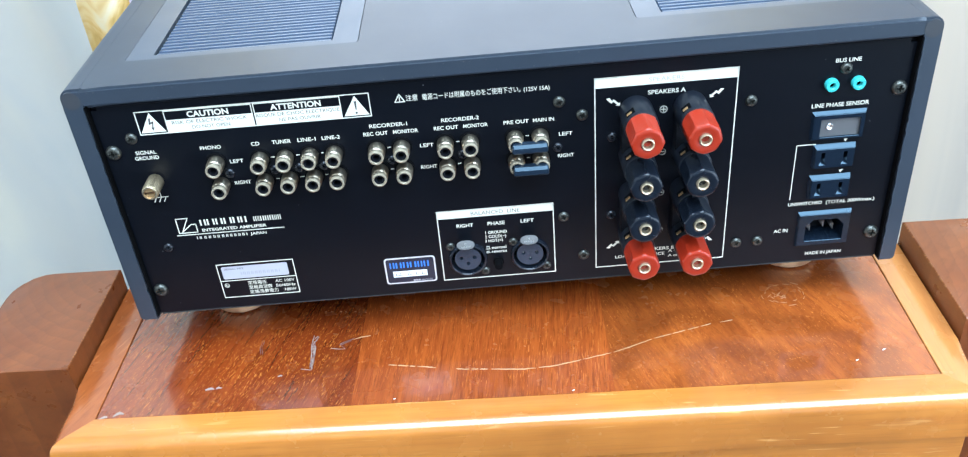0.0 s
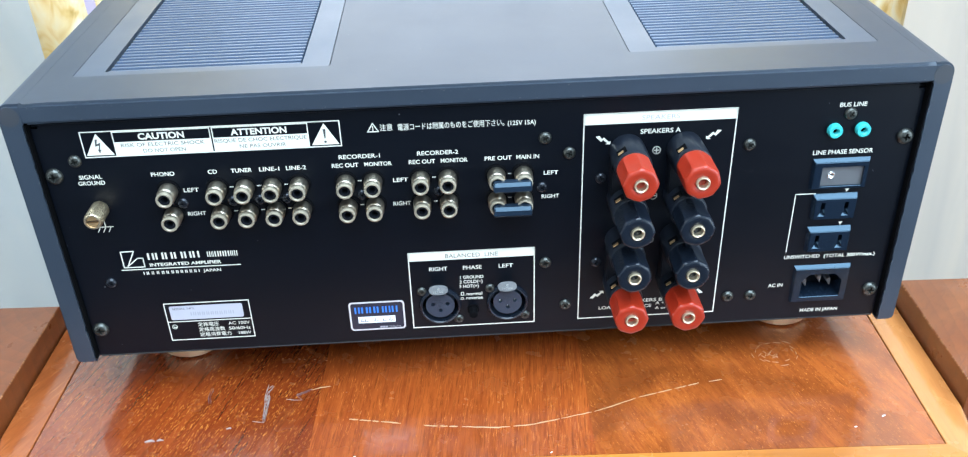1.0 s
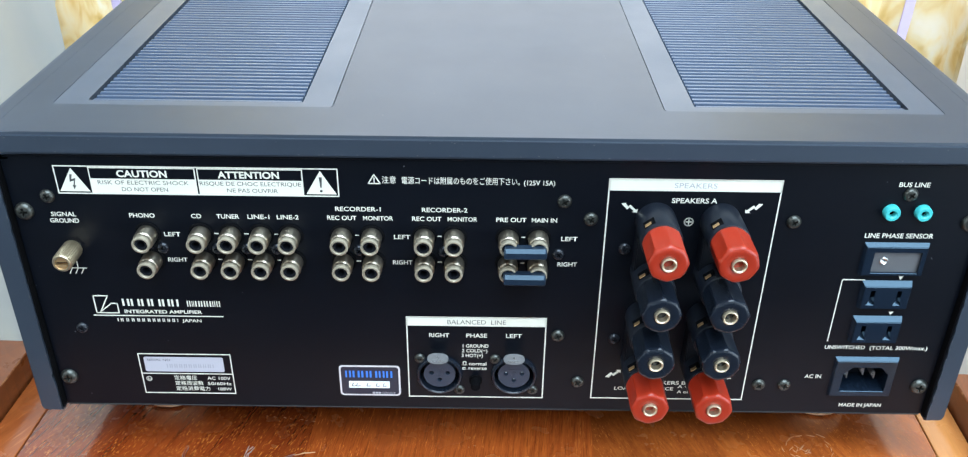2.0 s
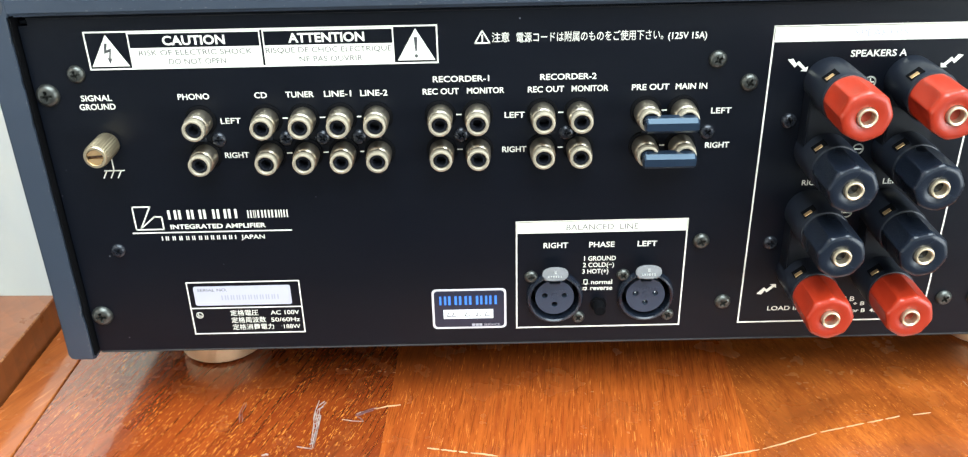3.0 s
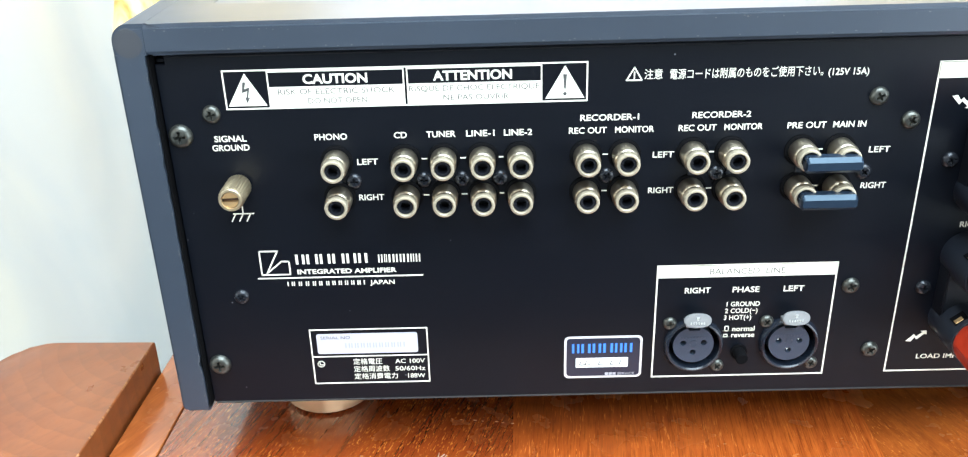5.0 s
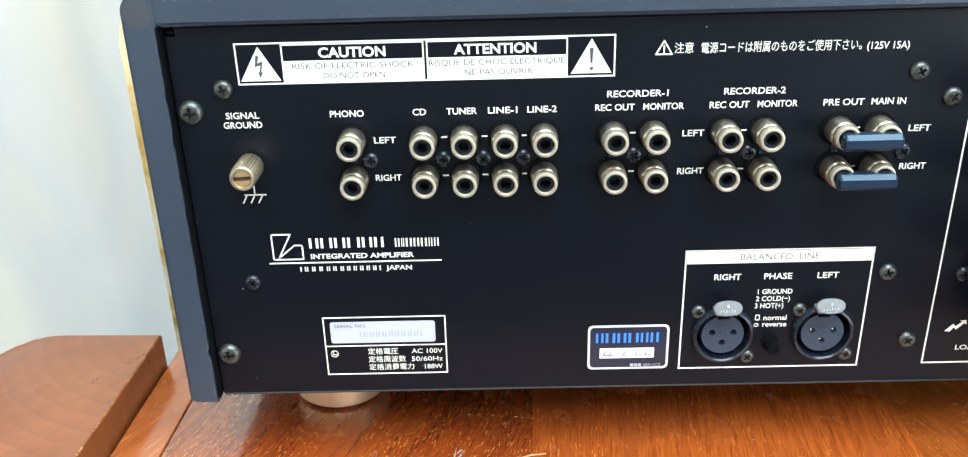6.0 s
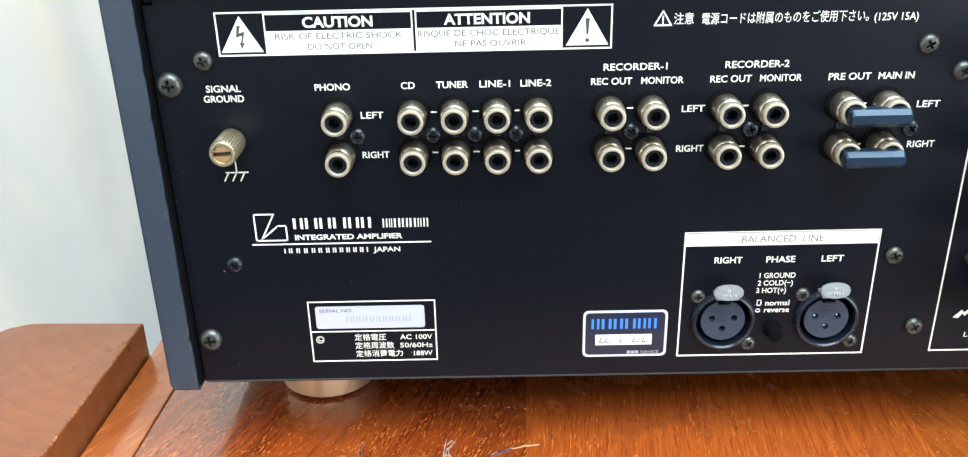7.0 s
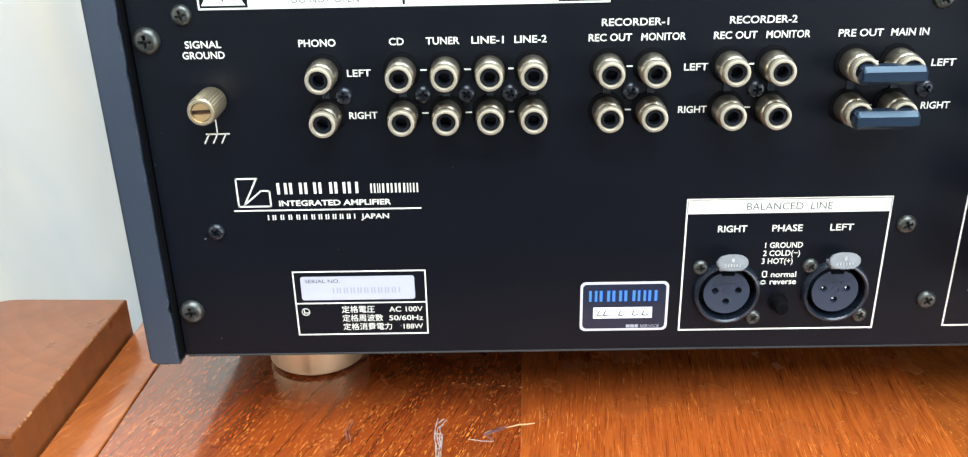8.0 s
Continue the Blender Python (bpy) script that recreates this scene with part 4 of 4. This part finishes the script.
# loudspeaker terminals
def fluted(profile, segments=96):
    """A turned grip of (y, radius, depth): eight hollowed flats of the given depth between rounded ridges."""
    bm, rings = bmesh.new(), []
    for y, r, depth in profile:
        if r == 0:
            rings.append([bm.verts.new((0, y, 0))])
            continue
        ring = []
        for k in range(segments):
            a = 2 * math.pi * k / segments
            d = abs((a / (math.pi / 4)) % 1.0 - 0.5) * 2
            f = r * (1 - depth * (1 - d ** 2.2) - 0.012 * max(0.0, d - 0.85) / 0.15)
            ring.append(bm.verts.new((f * math.sin(a), y, f * math.cos(a))))
        rings.append(ring)
    for a, b in zip(rings, rings[1:]):
        for k in range(segments):
            q = [a[k % len(a)], a[(k + 1) % len(a)], b[(k + 1) % len(b)], b[k % len(b)]]
            q = [v for n, v in enumerate(q) if v not in q[:n]]
            if len(q) > 2:
                bm.faces.new(q)
    return bm


COLLAR = lathe([(0, 9.3), (-4.6, 9.4), (-19.4, 9.5), (-20.3, 9.2), (-20.6, 8.5), (-20.6, 0.0)], 40)
COLLAR_M = mesh_of("collar", COLLAR, COLLAR_PLASTIC, scale=MM)
CAP_P = [(-19.8, 8.2, 0.0), (-20.6, 8.9, 0.02), (-21.4, 9.25, 0.06), (-23.5, 9.3, 0.115), (-34.6, 9.3, 0.115), (-36.4, 9.3, 0.085), (-37.4, 9.2, 0.06), (-38.2, 8.8, 0.05), (-38.6, 8.1, 0.04), (-38.75, 7.0, 0.02), (-38.6, 5.2, 0.0), (-38.2, 3.7, 0.0), (-36.0, 3.5, 0.0), (-36.0, 0.0, 0.0)]
CAPS = {RED: mesh_of("terminal_cap", fluted(CAP_P), RED, scale=MM), BLACK_PLASTIC: mesh_of("terminal_cap", fluted(CAP_P), BLACK_PLASTIC, scale=MM)}
SOCKET = mesh_of("brass_socket", lathe([(-30, 3.5), (-38.5, 3.5), (-39.3, 3.35), (-39.5, 2.95), (-39.1, 2.45), (-30.0, 2.3), (-30.0, 0.0)], 32), SOCKET_METAL, scale=MM)
TX, TZ = (72.8, 102.9), ((143.2, RED), (116.4, BLACK_PLASTIC), (89.8, BLACK_PLASTIC), (63.4, RED))
for x in TX:
    for hi, lo in ((143.2, 116.4), (89.8, 63.4)):
        bm = extruded([(x + 8.7 * math.cos(radians(a)), (hi - 1.0 if n < 16 else lo + 1.0) + 8.7 * math.sin(radians(a))) for n, a in enumerate(list(range(0, 181, 12)) + list(range(180, 361, 12)))], -8.0, 0.0, 0.5)
        part("terminal_base", bm, BASE_PLASTIC, amp, "black moulded terminal base")
    for z, material in TZ:
        t = part("speaker_terminal", COLLAR_M, None, amp, "%s speaker terminal with a brass socket" % ("red and black" if material is RED else "black"), at(x, z))
        part("cap", CAPS[material], None, t, m=at(x, z, 0, rnd.uniform(-12, 12)))
        part("socket", SOCKET, None, t, "brass socket", at(x, z))
        # solid black block drawn as the shade inside the wire hole
        part("wire_hole_shade", box(-2.7, 2.7, -18.2, -13.4, 6.2, 9.72, 0.1, 1), VOID, t, m=at(x, z, 0, -38))
        part("contact", box(-2.2, 1.0, -17.9, -15.8, 8.8, 9.82, 0.1, 1), COPPER_SCREW, t, m=at(x, z, 0, -38))

# bus line sockets
for x in (180.4, 195.0):
    part("bus_socket", lathe([(0, 3.8), (-2.6, 3.7), (-3.2, 3.3), (-3.2, 2.0), (-2.6, 1.5), (-0.5, 1.4), (-0.5, 0.0)], 32), TEAL, amp, "round teal plastic socket", at(x, 149.4))
    # black disc paints the hole's bottom as shaded
    part("bus_hole_shade", lathe([(-0.6, 1.35), (-0.7, 0.0)], 16), VOID, amp, m=at(x, 149.4))


def bezel(base, front, proud, holes, deep=0.0):
    """A raised block whose sides slope from the base rectangle in to the front one."""
    bm = prism(rect(*front), -proud, deep, holes)
    for v in bm.verts:
        if v.co.y > deep - 0.01:
            for k in (0, 1):
                if abs(v.co.x - front[k]) < 0.01:
                    v.co.x = base[k]
                if abs(v.co.z - front[k + 2]) < 0.01:
                    v.co.z = base[k + 2]
    slope = [e for e in bm.edges if len(e.link_faces) == 2 and e.calc_face_angle() > 0.3 and all(v.co.y < 0.01 - proud and (abs(v.co.x - front[0]) < 0.01 or abs(v.co.x - front[1]) < 0.01 or abs(v.co.z - front[2]) < 0.01 or abs(v.co.z - front[3]) < 0.01) for v in e.verts)]
    bmesh.ops.bevel(bm, geom=slope, offset=0.25, segments=2, affect="EDGES")
    return bm


sensor = part("phase_sensor", bezel((172.2, 202.8, 115.4, 133.0), (173.2, 202.0, 115.8, 131.3), 2.0, [rect(177.3, 199.9, 116.9, 128.6)]), GLOSS_PLASTIC, amp, "black bezel with a grey sensor window")
part("sensor_window", box(177.1, 200.1, -0.5, 0, 116.6, 128.9), GREY_WINDOW, sensor, "plain grey window")
part("sensor_sill", box(177.4, 199.8, -2.0, -0.4, 116.5, 117.2, 0.2, 1), GLOSS_PLASTIC, sensor)
part("sensor_ring", lathe([(-0.5, 2.1), (-1.3, 2.0), (-1.6, 1.6), (-1.1, 1.2), (-0.6, 0.0)], 24, x=182.8, z=123.6), CHROME, sensor, "small chrome ring")
for z1 in (112.0, 91.5):
    slots = [[(x - 2.1, z1 - 12.8), (x + 2.1, z1 - 12.8), (x + 1.1, z1 - 10.2), (x + 1.1, z1 - 4.4), (x - 1.1, z1 - 4.4), (x - 1.1, z1 - 10.2)] for x in (181.1, 193.9)]
    out = part("mains_outlet", bezel((175.5, 199.7, z1 - 15.2, z1), (176.8, 199.1, z1 - 14.8, z1 - 2.3), 2.6, slots), GLOSS_PLASTIC, amp, "black two-slot mains outlet")
    # near-black box behind the slots stands in for their shade
    part("outlet_slot_shade", box(177.6, 198.3, 1.2, 12, z1 - 13.2, z1 - 1.6), VOID, out)
    for x in (181.1, 193.9):
        ramp_ = bmesh.new()
        ends = [[ramp_.verts.new(v) for v in ((x + f * 2.1, -2.5, z1 - 12.8), (x + f * 2.1, 1.0, z1 - 12.8), (x + f * 1.1, 0.8, z1 - 10.1))] for f in (-1, 1)]
        for k in range(3):
            ramp_.faces.new((ends[0][k], ends[0][(k + 1) % 3], ends[1][(k + 1) % 3], ends[1][k]))
        for e in ends:
            ramp_.faces.new(e)
        part("slot_ramp", ramp_, GLOSS_PLASTIC, out)
    part("printed_mark", prism([(192.4, z1 + 2.5), (194.8, z1 + 2.5), (193.6, z1 + 0.5)], -0.12, 0), PRINT, amp, "small cream triangle")
hole = [(177.2, 45.6), (200.2, 45.6), (200.2, 56.6), (196.0, 61.0), (181.4, 61.0), (177.2, 56.6)]
inlet = part("mains_inlet", bezel((172.0, 204.4, 41.8, 66.4), (173.0, 203.6, 42.6, 64.7), 2.0, [hole]), GLOSS_PLASTIC, amp, "black three-pin mains inlet")
part("inlet_sleeve", prism(rect(176.1, 201.5, 45.3, 61.5), 0.05, 14.0, [hole]), GLOSS_PLASTIC, inlet)
part("inlet_floor", box(176.2, 201.4, 14.0, 15.5, 45.4, 61.4), MATT_PLASTIC, inlet)
part("inlet_sill", box(177.4, 200.0, -2.1, 0.6, 45.1, 45.9, 0.25, 1), GLOSS_PLASTIC, inlet)
for x, z in ((181.2, 52.4), (189.2, 54.6), (195.2, 52.4)):
    pin = stroke([(x + 0.8, z - 2.2), (x + 0.8, z + 1.6), (x - 0.8, z + 1.6), (x - 0.8, z), (x + 0.8, z)], 0.42, 3.4, 14.0)
    part("pin", pin, TAB, inlet, "bright folded metal pin")

# ---- printing on the rear panel ----
def line_box(x0, x1, z0, z1, wide, name="printed_frame", parent=None):
    bm = prism(rect(x0 - wide / 2, x1 + wide / 2, z0 - wide / 2, z1 + wide / 2), -0.10, 0.0, [rect(x0 + wide / 2, x1 - wide / 2, z0 + wide / 2, z1 - wide / 2)])
    return part(name, bm, PRINT, parent or amp, "thin cream printed frame")


def solid(outline, y=-0.10, material=None, name="printed_field", label="cream printed field", holes=()):
    return part(name, prism(outline, y, 0.0, holes), material or PRINT, amp, label)


# caution field
line_box(-201.0, -73.0, 153.6, 167.3, 0.55)
for a, b, w0, w1 in ((-185.6, -137.3, -173.0, -150.0), (-136.5, -88.8, -127.0, -99.5)):
    solid(rect(a, b, 153.9, 161.2))
    solid(rect(a, b, 153.9, 166.9), holes=[rect(a + 0.5, b - 0.5, 154.4, 166.4)], y=-0.09)
words("CAUTION", -173.0, -150.2, 162.2, 3.4, amp, bold=0.03)
words("ATTENTION", -127.2, -99.4, 162.2, 3.4, amp, bold=0.03)
words("RISK OF ELECTRIC SHOCK", -182.2, -140.8, 158.4, 2.1, amp, INK, 0.0, -0.16, label="thin dark printed lettering")
words("DO NOT OPEN", -171.8, -150.8, 155.0, 2.1, amp, INK, 0.0, -0.16, label="thin dark printed lettering")
words("RISQUE DE CHOC ELECTRIQUE", -135.8, -89.8, 158.4, 2.1, amp, INK, 0.0, -0.16, label="thin dark printed lettering")
words("NE PAS OUVRIR", -123.8, -100.6, 155.0, 2.1, amp, INK, 0.0, -0.16, label="thin dark printed lettering")
for cx in (-193.3, -80.8):
    solid([(cx - 6.9, 154.6), (cx + 6.9, 154.6), (cx, 166.3)])
part("printed_sign", prism([(-194.3, 163.2), (-193.2, 163.2), (-193.9, 160.7), (-192.0, 161.4), (-192.9, 157.6), (-192.2, 157.7), (-193.4, 155.6), (-194.0, 157.9), (-193.5, 157.7), (-192.9, 160.0), (-194.9, 159.4)], -0.16, 0), INK, amp, "dark lightning arrow")
part("printed_sign", prism([(-81.5, 163.2), (-80.1, 163.2), (-80.5, 158.0), (-81.1, 158.0)], -0.16, 0, bm=prism(circle(-80.8, 156.2, 0.65, 14), -0.16, 0)), INK, amp, "dark exclamation mark")
# power cord note
tri = stroke([(-59.2, 160.4), (-53.8, 160.4), (-56.5, 164.9)], 0.5, closed=True)
stroke([(-56.5, 163.2), (-56.5, 161.9)], 0.5, bm=tri)
stroke([(-56.5, 161.2), (-56.5, 161.1)], 0.5, bm=tri)
part("printed_sign", tri, PRINT, amp, "cream warning triangle outline")
words("注意", -53.0, -46.6, 160.9, 2.9, amp, bold=0.004)
words("電源コードは附属のものをご使用下さい。", -44.0, 9.6, 160.7, 2.9, amp, bold=0.004)
words("(125V 15A)", 11.4, 25.6, 160.5, 2.5, amp)
# inputs
H = 2.35
words("SIGNAL", -207.2, -195.6, 141.6, H, amp)
words("GROUND", -208.4, -194.9, 138.2, H, amp)
sign = stroke([(-200.8, 119.0), (-200.8, 113.4)], 0.45)
stroke([(-204.4, 113.4), (-196.9, 113.4)], 0.45, bm=sign)
for x in (-203.6, -200.8, -198.0):
    stroke([(x, 113.4), (x - 1.7, 110.4)], 0.45, bm=sign)
part("printed_sign", sign, PRINT, amp, "cream chassis ground sign")
for body, a, b in (("PHONO", -171.0, -159.2), ("CD", -142.3, -137.6), ("TUNER", -130.6, -120.0), ("LINE-1", -116.2, -106.0), ("LINE-2", -102.6, -92.4), ("REC OUT", -79.2, -65.6), ("MONITOR", -62.6, -48.6), ("REC OUT", -39.8, -26.2), ("MONITOR", -23.4, -9.6), ("PRE OUT", -0.8, 13.2), ("MAIN IN", 15.6, 27.4)):
    words(body, a, b, 141.4, H, amp)
words("RECORDER-1", -75.2, -54.2, 146.1, H, amp)
words("RECORDER-2", -35.2, -14.2, 146.1, H, amp)
for a in (-156.4, -48.6, 29.8):
    words("LEFT", a, a + 7.7, 131.6, H, amp)
for a in (-156.8, -49.6, 28.8):
    words("RIGHT", a, a + 9.3, 117.7, H, amp)
for x in (-132.3, -118.2, -104.2, -66.4, -27.5, 12.3):
    for z in (133.3, 119.2):
        part("printed_dash", prism(rect(x - 2.3, x + 2.3, z - 0.25, z + 0.25), -0.1, 0), PRINT, amp)
# maker's mark: plain emblem and bars
emblem = stroke([(-197.0, 97.6), (-190.0, 97.6), (-195.0, 88.2), (-188.9, 93.2), (-186.0, 93.2), (-186.0, 87.6), (-197.0, 87.6)], 0.55, closed=True)
part("emblem", emblem, PRINT, amp, "plain cream outlined emblem")
bars(-183.8, -155.4, 91.9, 4.0, amp, cuts=(0.15, 0.33, 0.50, 0.69, 0.85), split=True)
bars(-152.0, -135.2, 91.9, 3.3, amp, cuts=(0.14, 0.24, 0.41, 0.57, 0.74, 0.86), split=True)
words("INTEGRATED AMPLIFIER", -183.2, -144.9, 87.7, 2.0, amp, bold=0.025)
part("printed_line", stroke([(-198.6, 86.1), (-135.0, 86.1)], 0.5), PRINT, amp)
bars(-187.8, -157.4, 82.6, 1.8, amp, cuts=(0.08, 0.17, 0.26, 0.35, 0.43, 0.52, 0.60, 0.68, 0.76, 0.84, 0.92), split=True)
words("JAPAN", -155.6, -146.0, 82.6, 1.9, amp)
# rating plate
line_box(-181.4, -134.7, 37.7, 62.7, 0.5)
part("printed_line", stroke([(-181.2, 50.3), (-134.9, 50.3)], 0.45), PRINT, amp)
solid(rect(-179.0, -138.6, 51.6, 60.8, 1.0), -0.12, PLATE, "serial_plate", "pale grey blank serial plate")
words("SERIAL NO.", -177.4, -165.0, 58.4, 1.4, amp, INK, 0.0, -0.18, label="small dark printed lettering")
bars(-168.0, -143.6, 54.2, 2.3, amp, PALE_INK, tuple(k / 10 for k in range(1, 10)), -0.18, label="faint grey bars", split=True)
for row, body, a, b, value, c, d in ((46.6, "定格電圧", -165.2, -153.4, "AC 100V", -148.2, -136.2), (43.1, "定格周波数", -165.2, -150.6, "50/60Hz", -148.4, -136.2), (39.6, "定格消費電力", -165.2, -147.6, "188W", -143.4, -136.4)):
    words(body, a, b, row, 2.2, amp, bold=0.004)
    words(value, c, d, row, 2.1, amp, bold=0.006)
mark = stroke([(-178.2 + 1.35 * math.cos(k * 0.5), 46.9 + 1.35 * math.sin(k * 0.5)) for k in range(13)], 0.35)
stroke([(-178.7, 47.6), (-178.7, 46.5), (-177.3, 46.5)], 0.35, bm=mark)
part("printed_sign", mark, PRINT, amp, "small round cream approval sign")
# service sticker
solid(rect(-79.9, -48.6, 37.6, 57.0, 2.0), -0.14, STICKER_RIM, "service_sticker", "silver-rimmed service sticker")
solid(rect(-79.0, -49.5, 38.5, 56.1, 1.5), -0.17, STICKER, "sticker_field", "dark blue sticker field")
bars(-77.2, -52.2, 49.4, 4.2, amp, BLUE, (0.15, 0.33, 0.50, 0.69, 0.84), -0.2, label="plain blue bars", split=True)
solid(rect(-75.2, -54.2, 42.6, 47.0), -0.2, WHITE, "white_strip", "white strip with faint pen marks")
scrawl = stroke([(-74.4, 45.9), (-74.2, 45.3)], 0.18, -0.24)
for x in (-73.0, -70.8, -65.4, -60.6, -57.0):
    stroke([(x, 45.6), (x - 0.7, 43.9), (x + 0.5, 43.7)], 0.42, -0.26, bm=scrawl)
    stroke([(x + 0.9, 44.0), (x + 1.4, 43.9)], 0.4, -0.26, bm=scrawl)
part("pen_bars", scrawl, INK, amp, "faint pen strokes")
bars(-63.4, -58.8, 38.8, 1.2, amp, PALE_INK, (0.35, 0.68), -0.2, label="small grey bars")
words("SERVICE", -58.2, -51.4, 38.8, 1.2, amp, PALE_INK, 0.0, -0.2, label="small grey lettering")
# balanced line box
line_box(-44.2, 24.9, 37.4, 87.4, 0.6)
solid(rect(-44.2, 24.9, 82.2, 87.4))
words("BALANCED  LINE", -24.0, 5.0, 83.4, 2.7, amp, INK, -0.004, -0.16, label="thin dark printed lettering")
for body, a, b in (("RIGHT", -33.2, -23.2), ("PHASE", -14.6, -4.2), ("LEFT", 5.2, 13.2)):
    words(body, a, b, 75.4, 2.5, amp)
words("1 GROUND", -16.4, -3.4, 69.2, 2.1, amp)
words("2 COLD(−)", -16.8, -4.0, 66.2, 2.1, amp)
words("3 HOT(+)", -17.0, -6.2, 63.2, 2.1, amp)
words("normal", -13.2, -4.4, 58.0, 2.2, amp)
words("reverse", -13.4, -4.2, 55.2, 2.2, amp)
icon = stroke([(-17.0, 58.1), (-16.2, 58.1), (-16.2, 60.2), (-14.8, 60.2), (-14.8, 58.1), (-14.0, 58.1)], 0.35, closed=True)
stroke([(-17.2, 55.4), (-16.4, 55.4), (-16.4, 56.5), (-15.0, 56.5), (-15.0, 55.4), (-14.2, 55.4)], 0.35, bm=icon, closed=True)
part("printed_sign", icon, PRINT, amp, "two small cream button signs")
# loudspeaker box
line_box(50.2, 128.6, 37.8, 164.2, 0.6)
solid(rect(50.2, 128.6, 158.4, 164.2))
words("SPEAKERS", 79.8, 99.2, 160.0, 2.7, amp, PALE_INK, -0.006, -0.16, label="faint grey lettering")
words("SPEAKERS A", 79.4, 100.2, 152.4, 2.6, amp)
words("SPEAKERS B", 77.6, 98.4, 47.2, 2.3, amp)
words("RIGHT", 68.6, 78.0, 101.0, 2.3, amp)
words("LEFT", 100.6, 108.2, 101.0, 2.3, amp)
words("LOAD IMPEDANCE", 62.0, 92.4, 43.4, 2.1, amp)
words("A + B  8Ω~16Ω", 94.6, 117.6, 45.0, 1.9, amp)
words("A or B  4Ω~16Ω", 94.6, 117.6, 41.6, 1.9, amp)
for cz, cross in ((142.6, True), (115.8, False), (88.6, False), (62.4, True)):
    sign = stroke([(88.4 + 2.0 * math.cos(k * math.pi / 9), cz + 2.0 * math.sin(k * math.pi / 9)) for k in range(18)], 0.5, closed=True)
    stroke([(87.2, cz), (89.6, cz)], 0.5, bm=sign)
    if cross:
        stroke([(88.4, cz - 1.2), (88.4, cz + 1.2)], 0.5, bm=sign)
    part("printed_sign", sign, PRINT, amp, "round cream polarity sign")
BOLT = [(-4.0, 2.2), (-2.0, 2.5), (-0.7, 0.6), (0.2, 1.6), (2.9, -1.0), (3.9, -0.6), (3.6, -2.4), (1.2, -2.3), (2.1, -1.7), (-0.1, 0.2), (-1.1, -0.9), (-3.0, 1.1)]
for x, z, fx, fz in ((60.4, 149.6, 1, 1), (117.4, 150.0, -1, 1), (60.6, 53.8, 1, -1), (117.4, 53.6, -1, -1)):
    part("printed_sign", prism([(x + fx * a, z + fz * b) for a, b in BOLT], -0.1, 0), PRINT, amp, "cream lightning sign")
# mains side
words("BUS LINE", 181.2, 195.2, 162.0, 2.4, amp)
words("LINE PHASE SENSOR", 171.4, 203.4, 135.4, 2.6, amp)
words("UNSWITCHED", 165.4, 185.6, 71.2, 2.3, amp)
words("(TOTAL 300Wmax.)", 188.0, 217.0, 71.0, 2.3, amp)
words("AC IN", 158.8, 167.2, 52.6, 2.4, amp)
words("MADE IN JAPAN", 180.0, 202.0, 34.2, 2.3, amp)
part("printed_line", stroke([(176.6, 112.2), (166.0, 112.2), (166.0, 76.0)], 0.5), PRINT, amp)

# ---- jumper plugs bridging the last sockets ----
bar = bmesh.new()
outline = [(-9.9, -2.0), (-9.2, -2.9), (9.2, -2.9), (9.9, -2.0), (9.9, 2.0), (9.2, 2.9), (-9.2, 2.9), (-9.9, 2.0)]
rings = [[bar.verts.new((x * f, y, z * g)) for x, z in outline] for y, f, g in ((-8.6, 1.0, 1.0), (-12.2, 1.0, 1.0), (-13.9, 0.97, 0.5))]
for a, b in zip(rings, rings[1:]):
    for k in range(8):
        bar.faces.new((a[k], a[(k + 1) % 8], b[(k + 1) % 8], b[k]))
bar.faces.new(rings[0])
bar.faces.new(rings[-1])
for x in (-7.1, 7.1):
    lathe([(-6.0, 1.5), (-8.4, 1.5), (-8.5, 3.0), (-8.8, 3.2)], 20, bar, x)
BAR = mesh_of("jumper_plug", bar, JUMPER_PLASTIC, False, MM)
for z in (UP, DOWN):
    ob = attach(new("jumper_plug", BAR), None, at(12.6, (z - 0.8) * STRETCH, -1.6, rnd.uniform(-1, 1)))
    tagged(ob, "black plastic jumper plug bridging two phono sockets", "jumper plug", "jumper plugs in the sockets")

# the case is a little taller than the printed grid
amp.scale.z = STRETCH
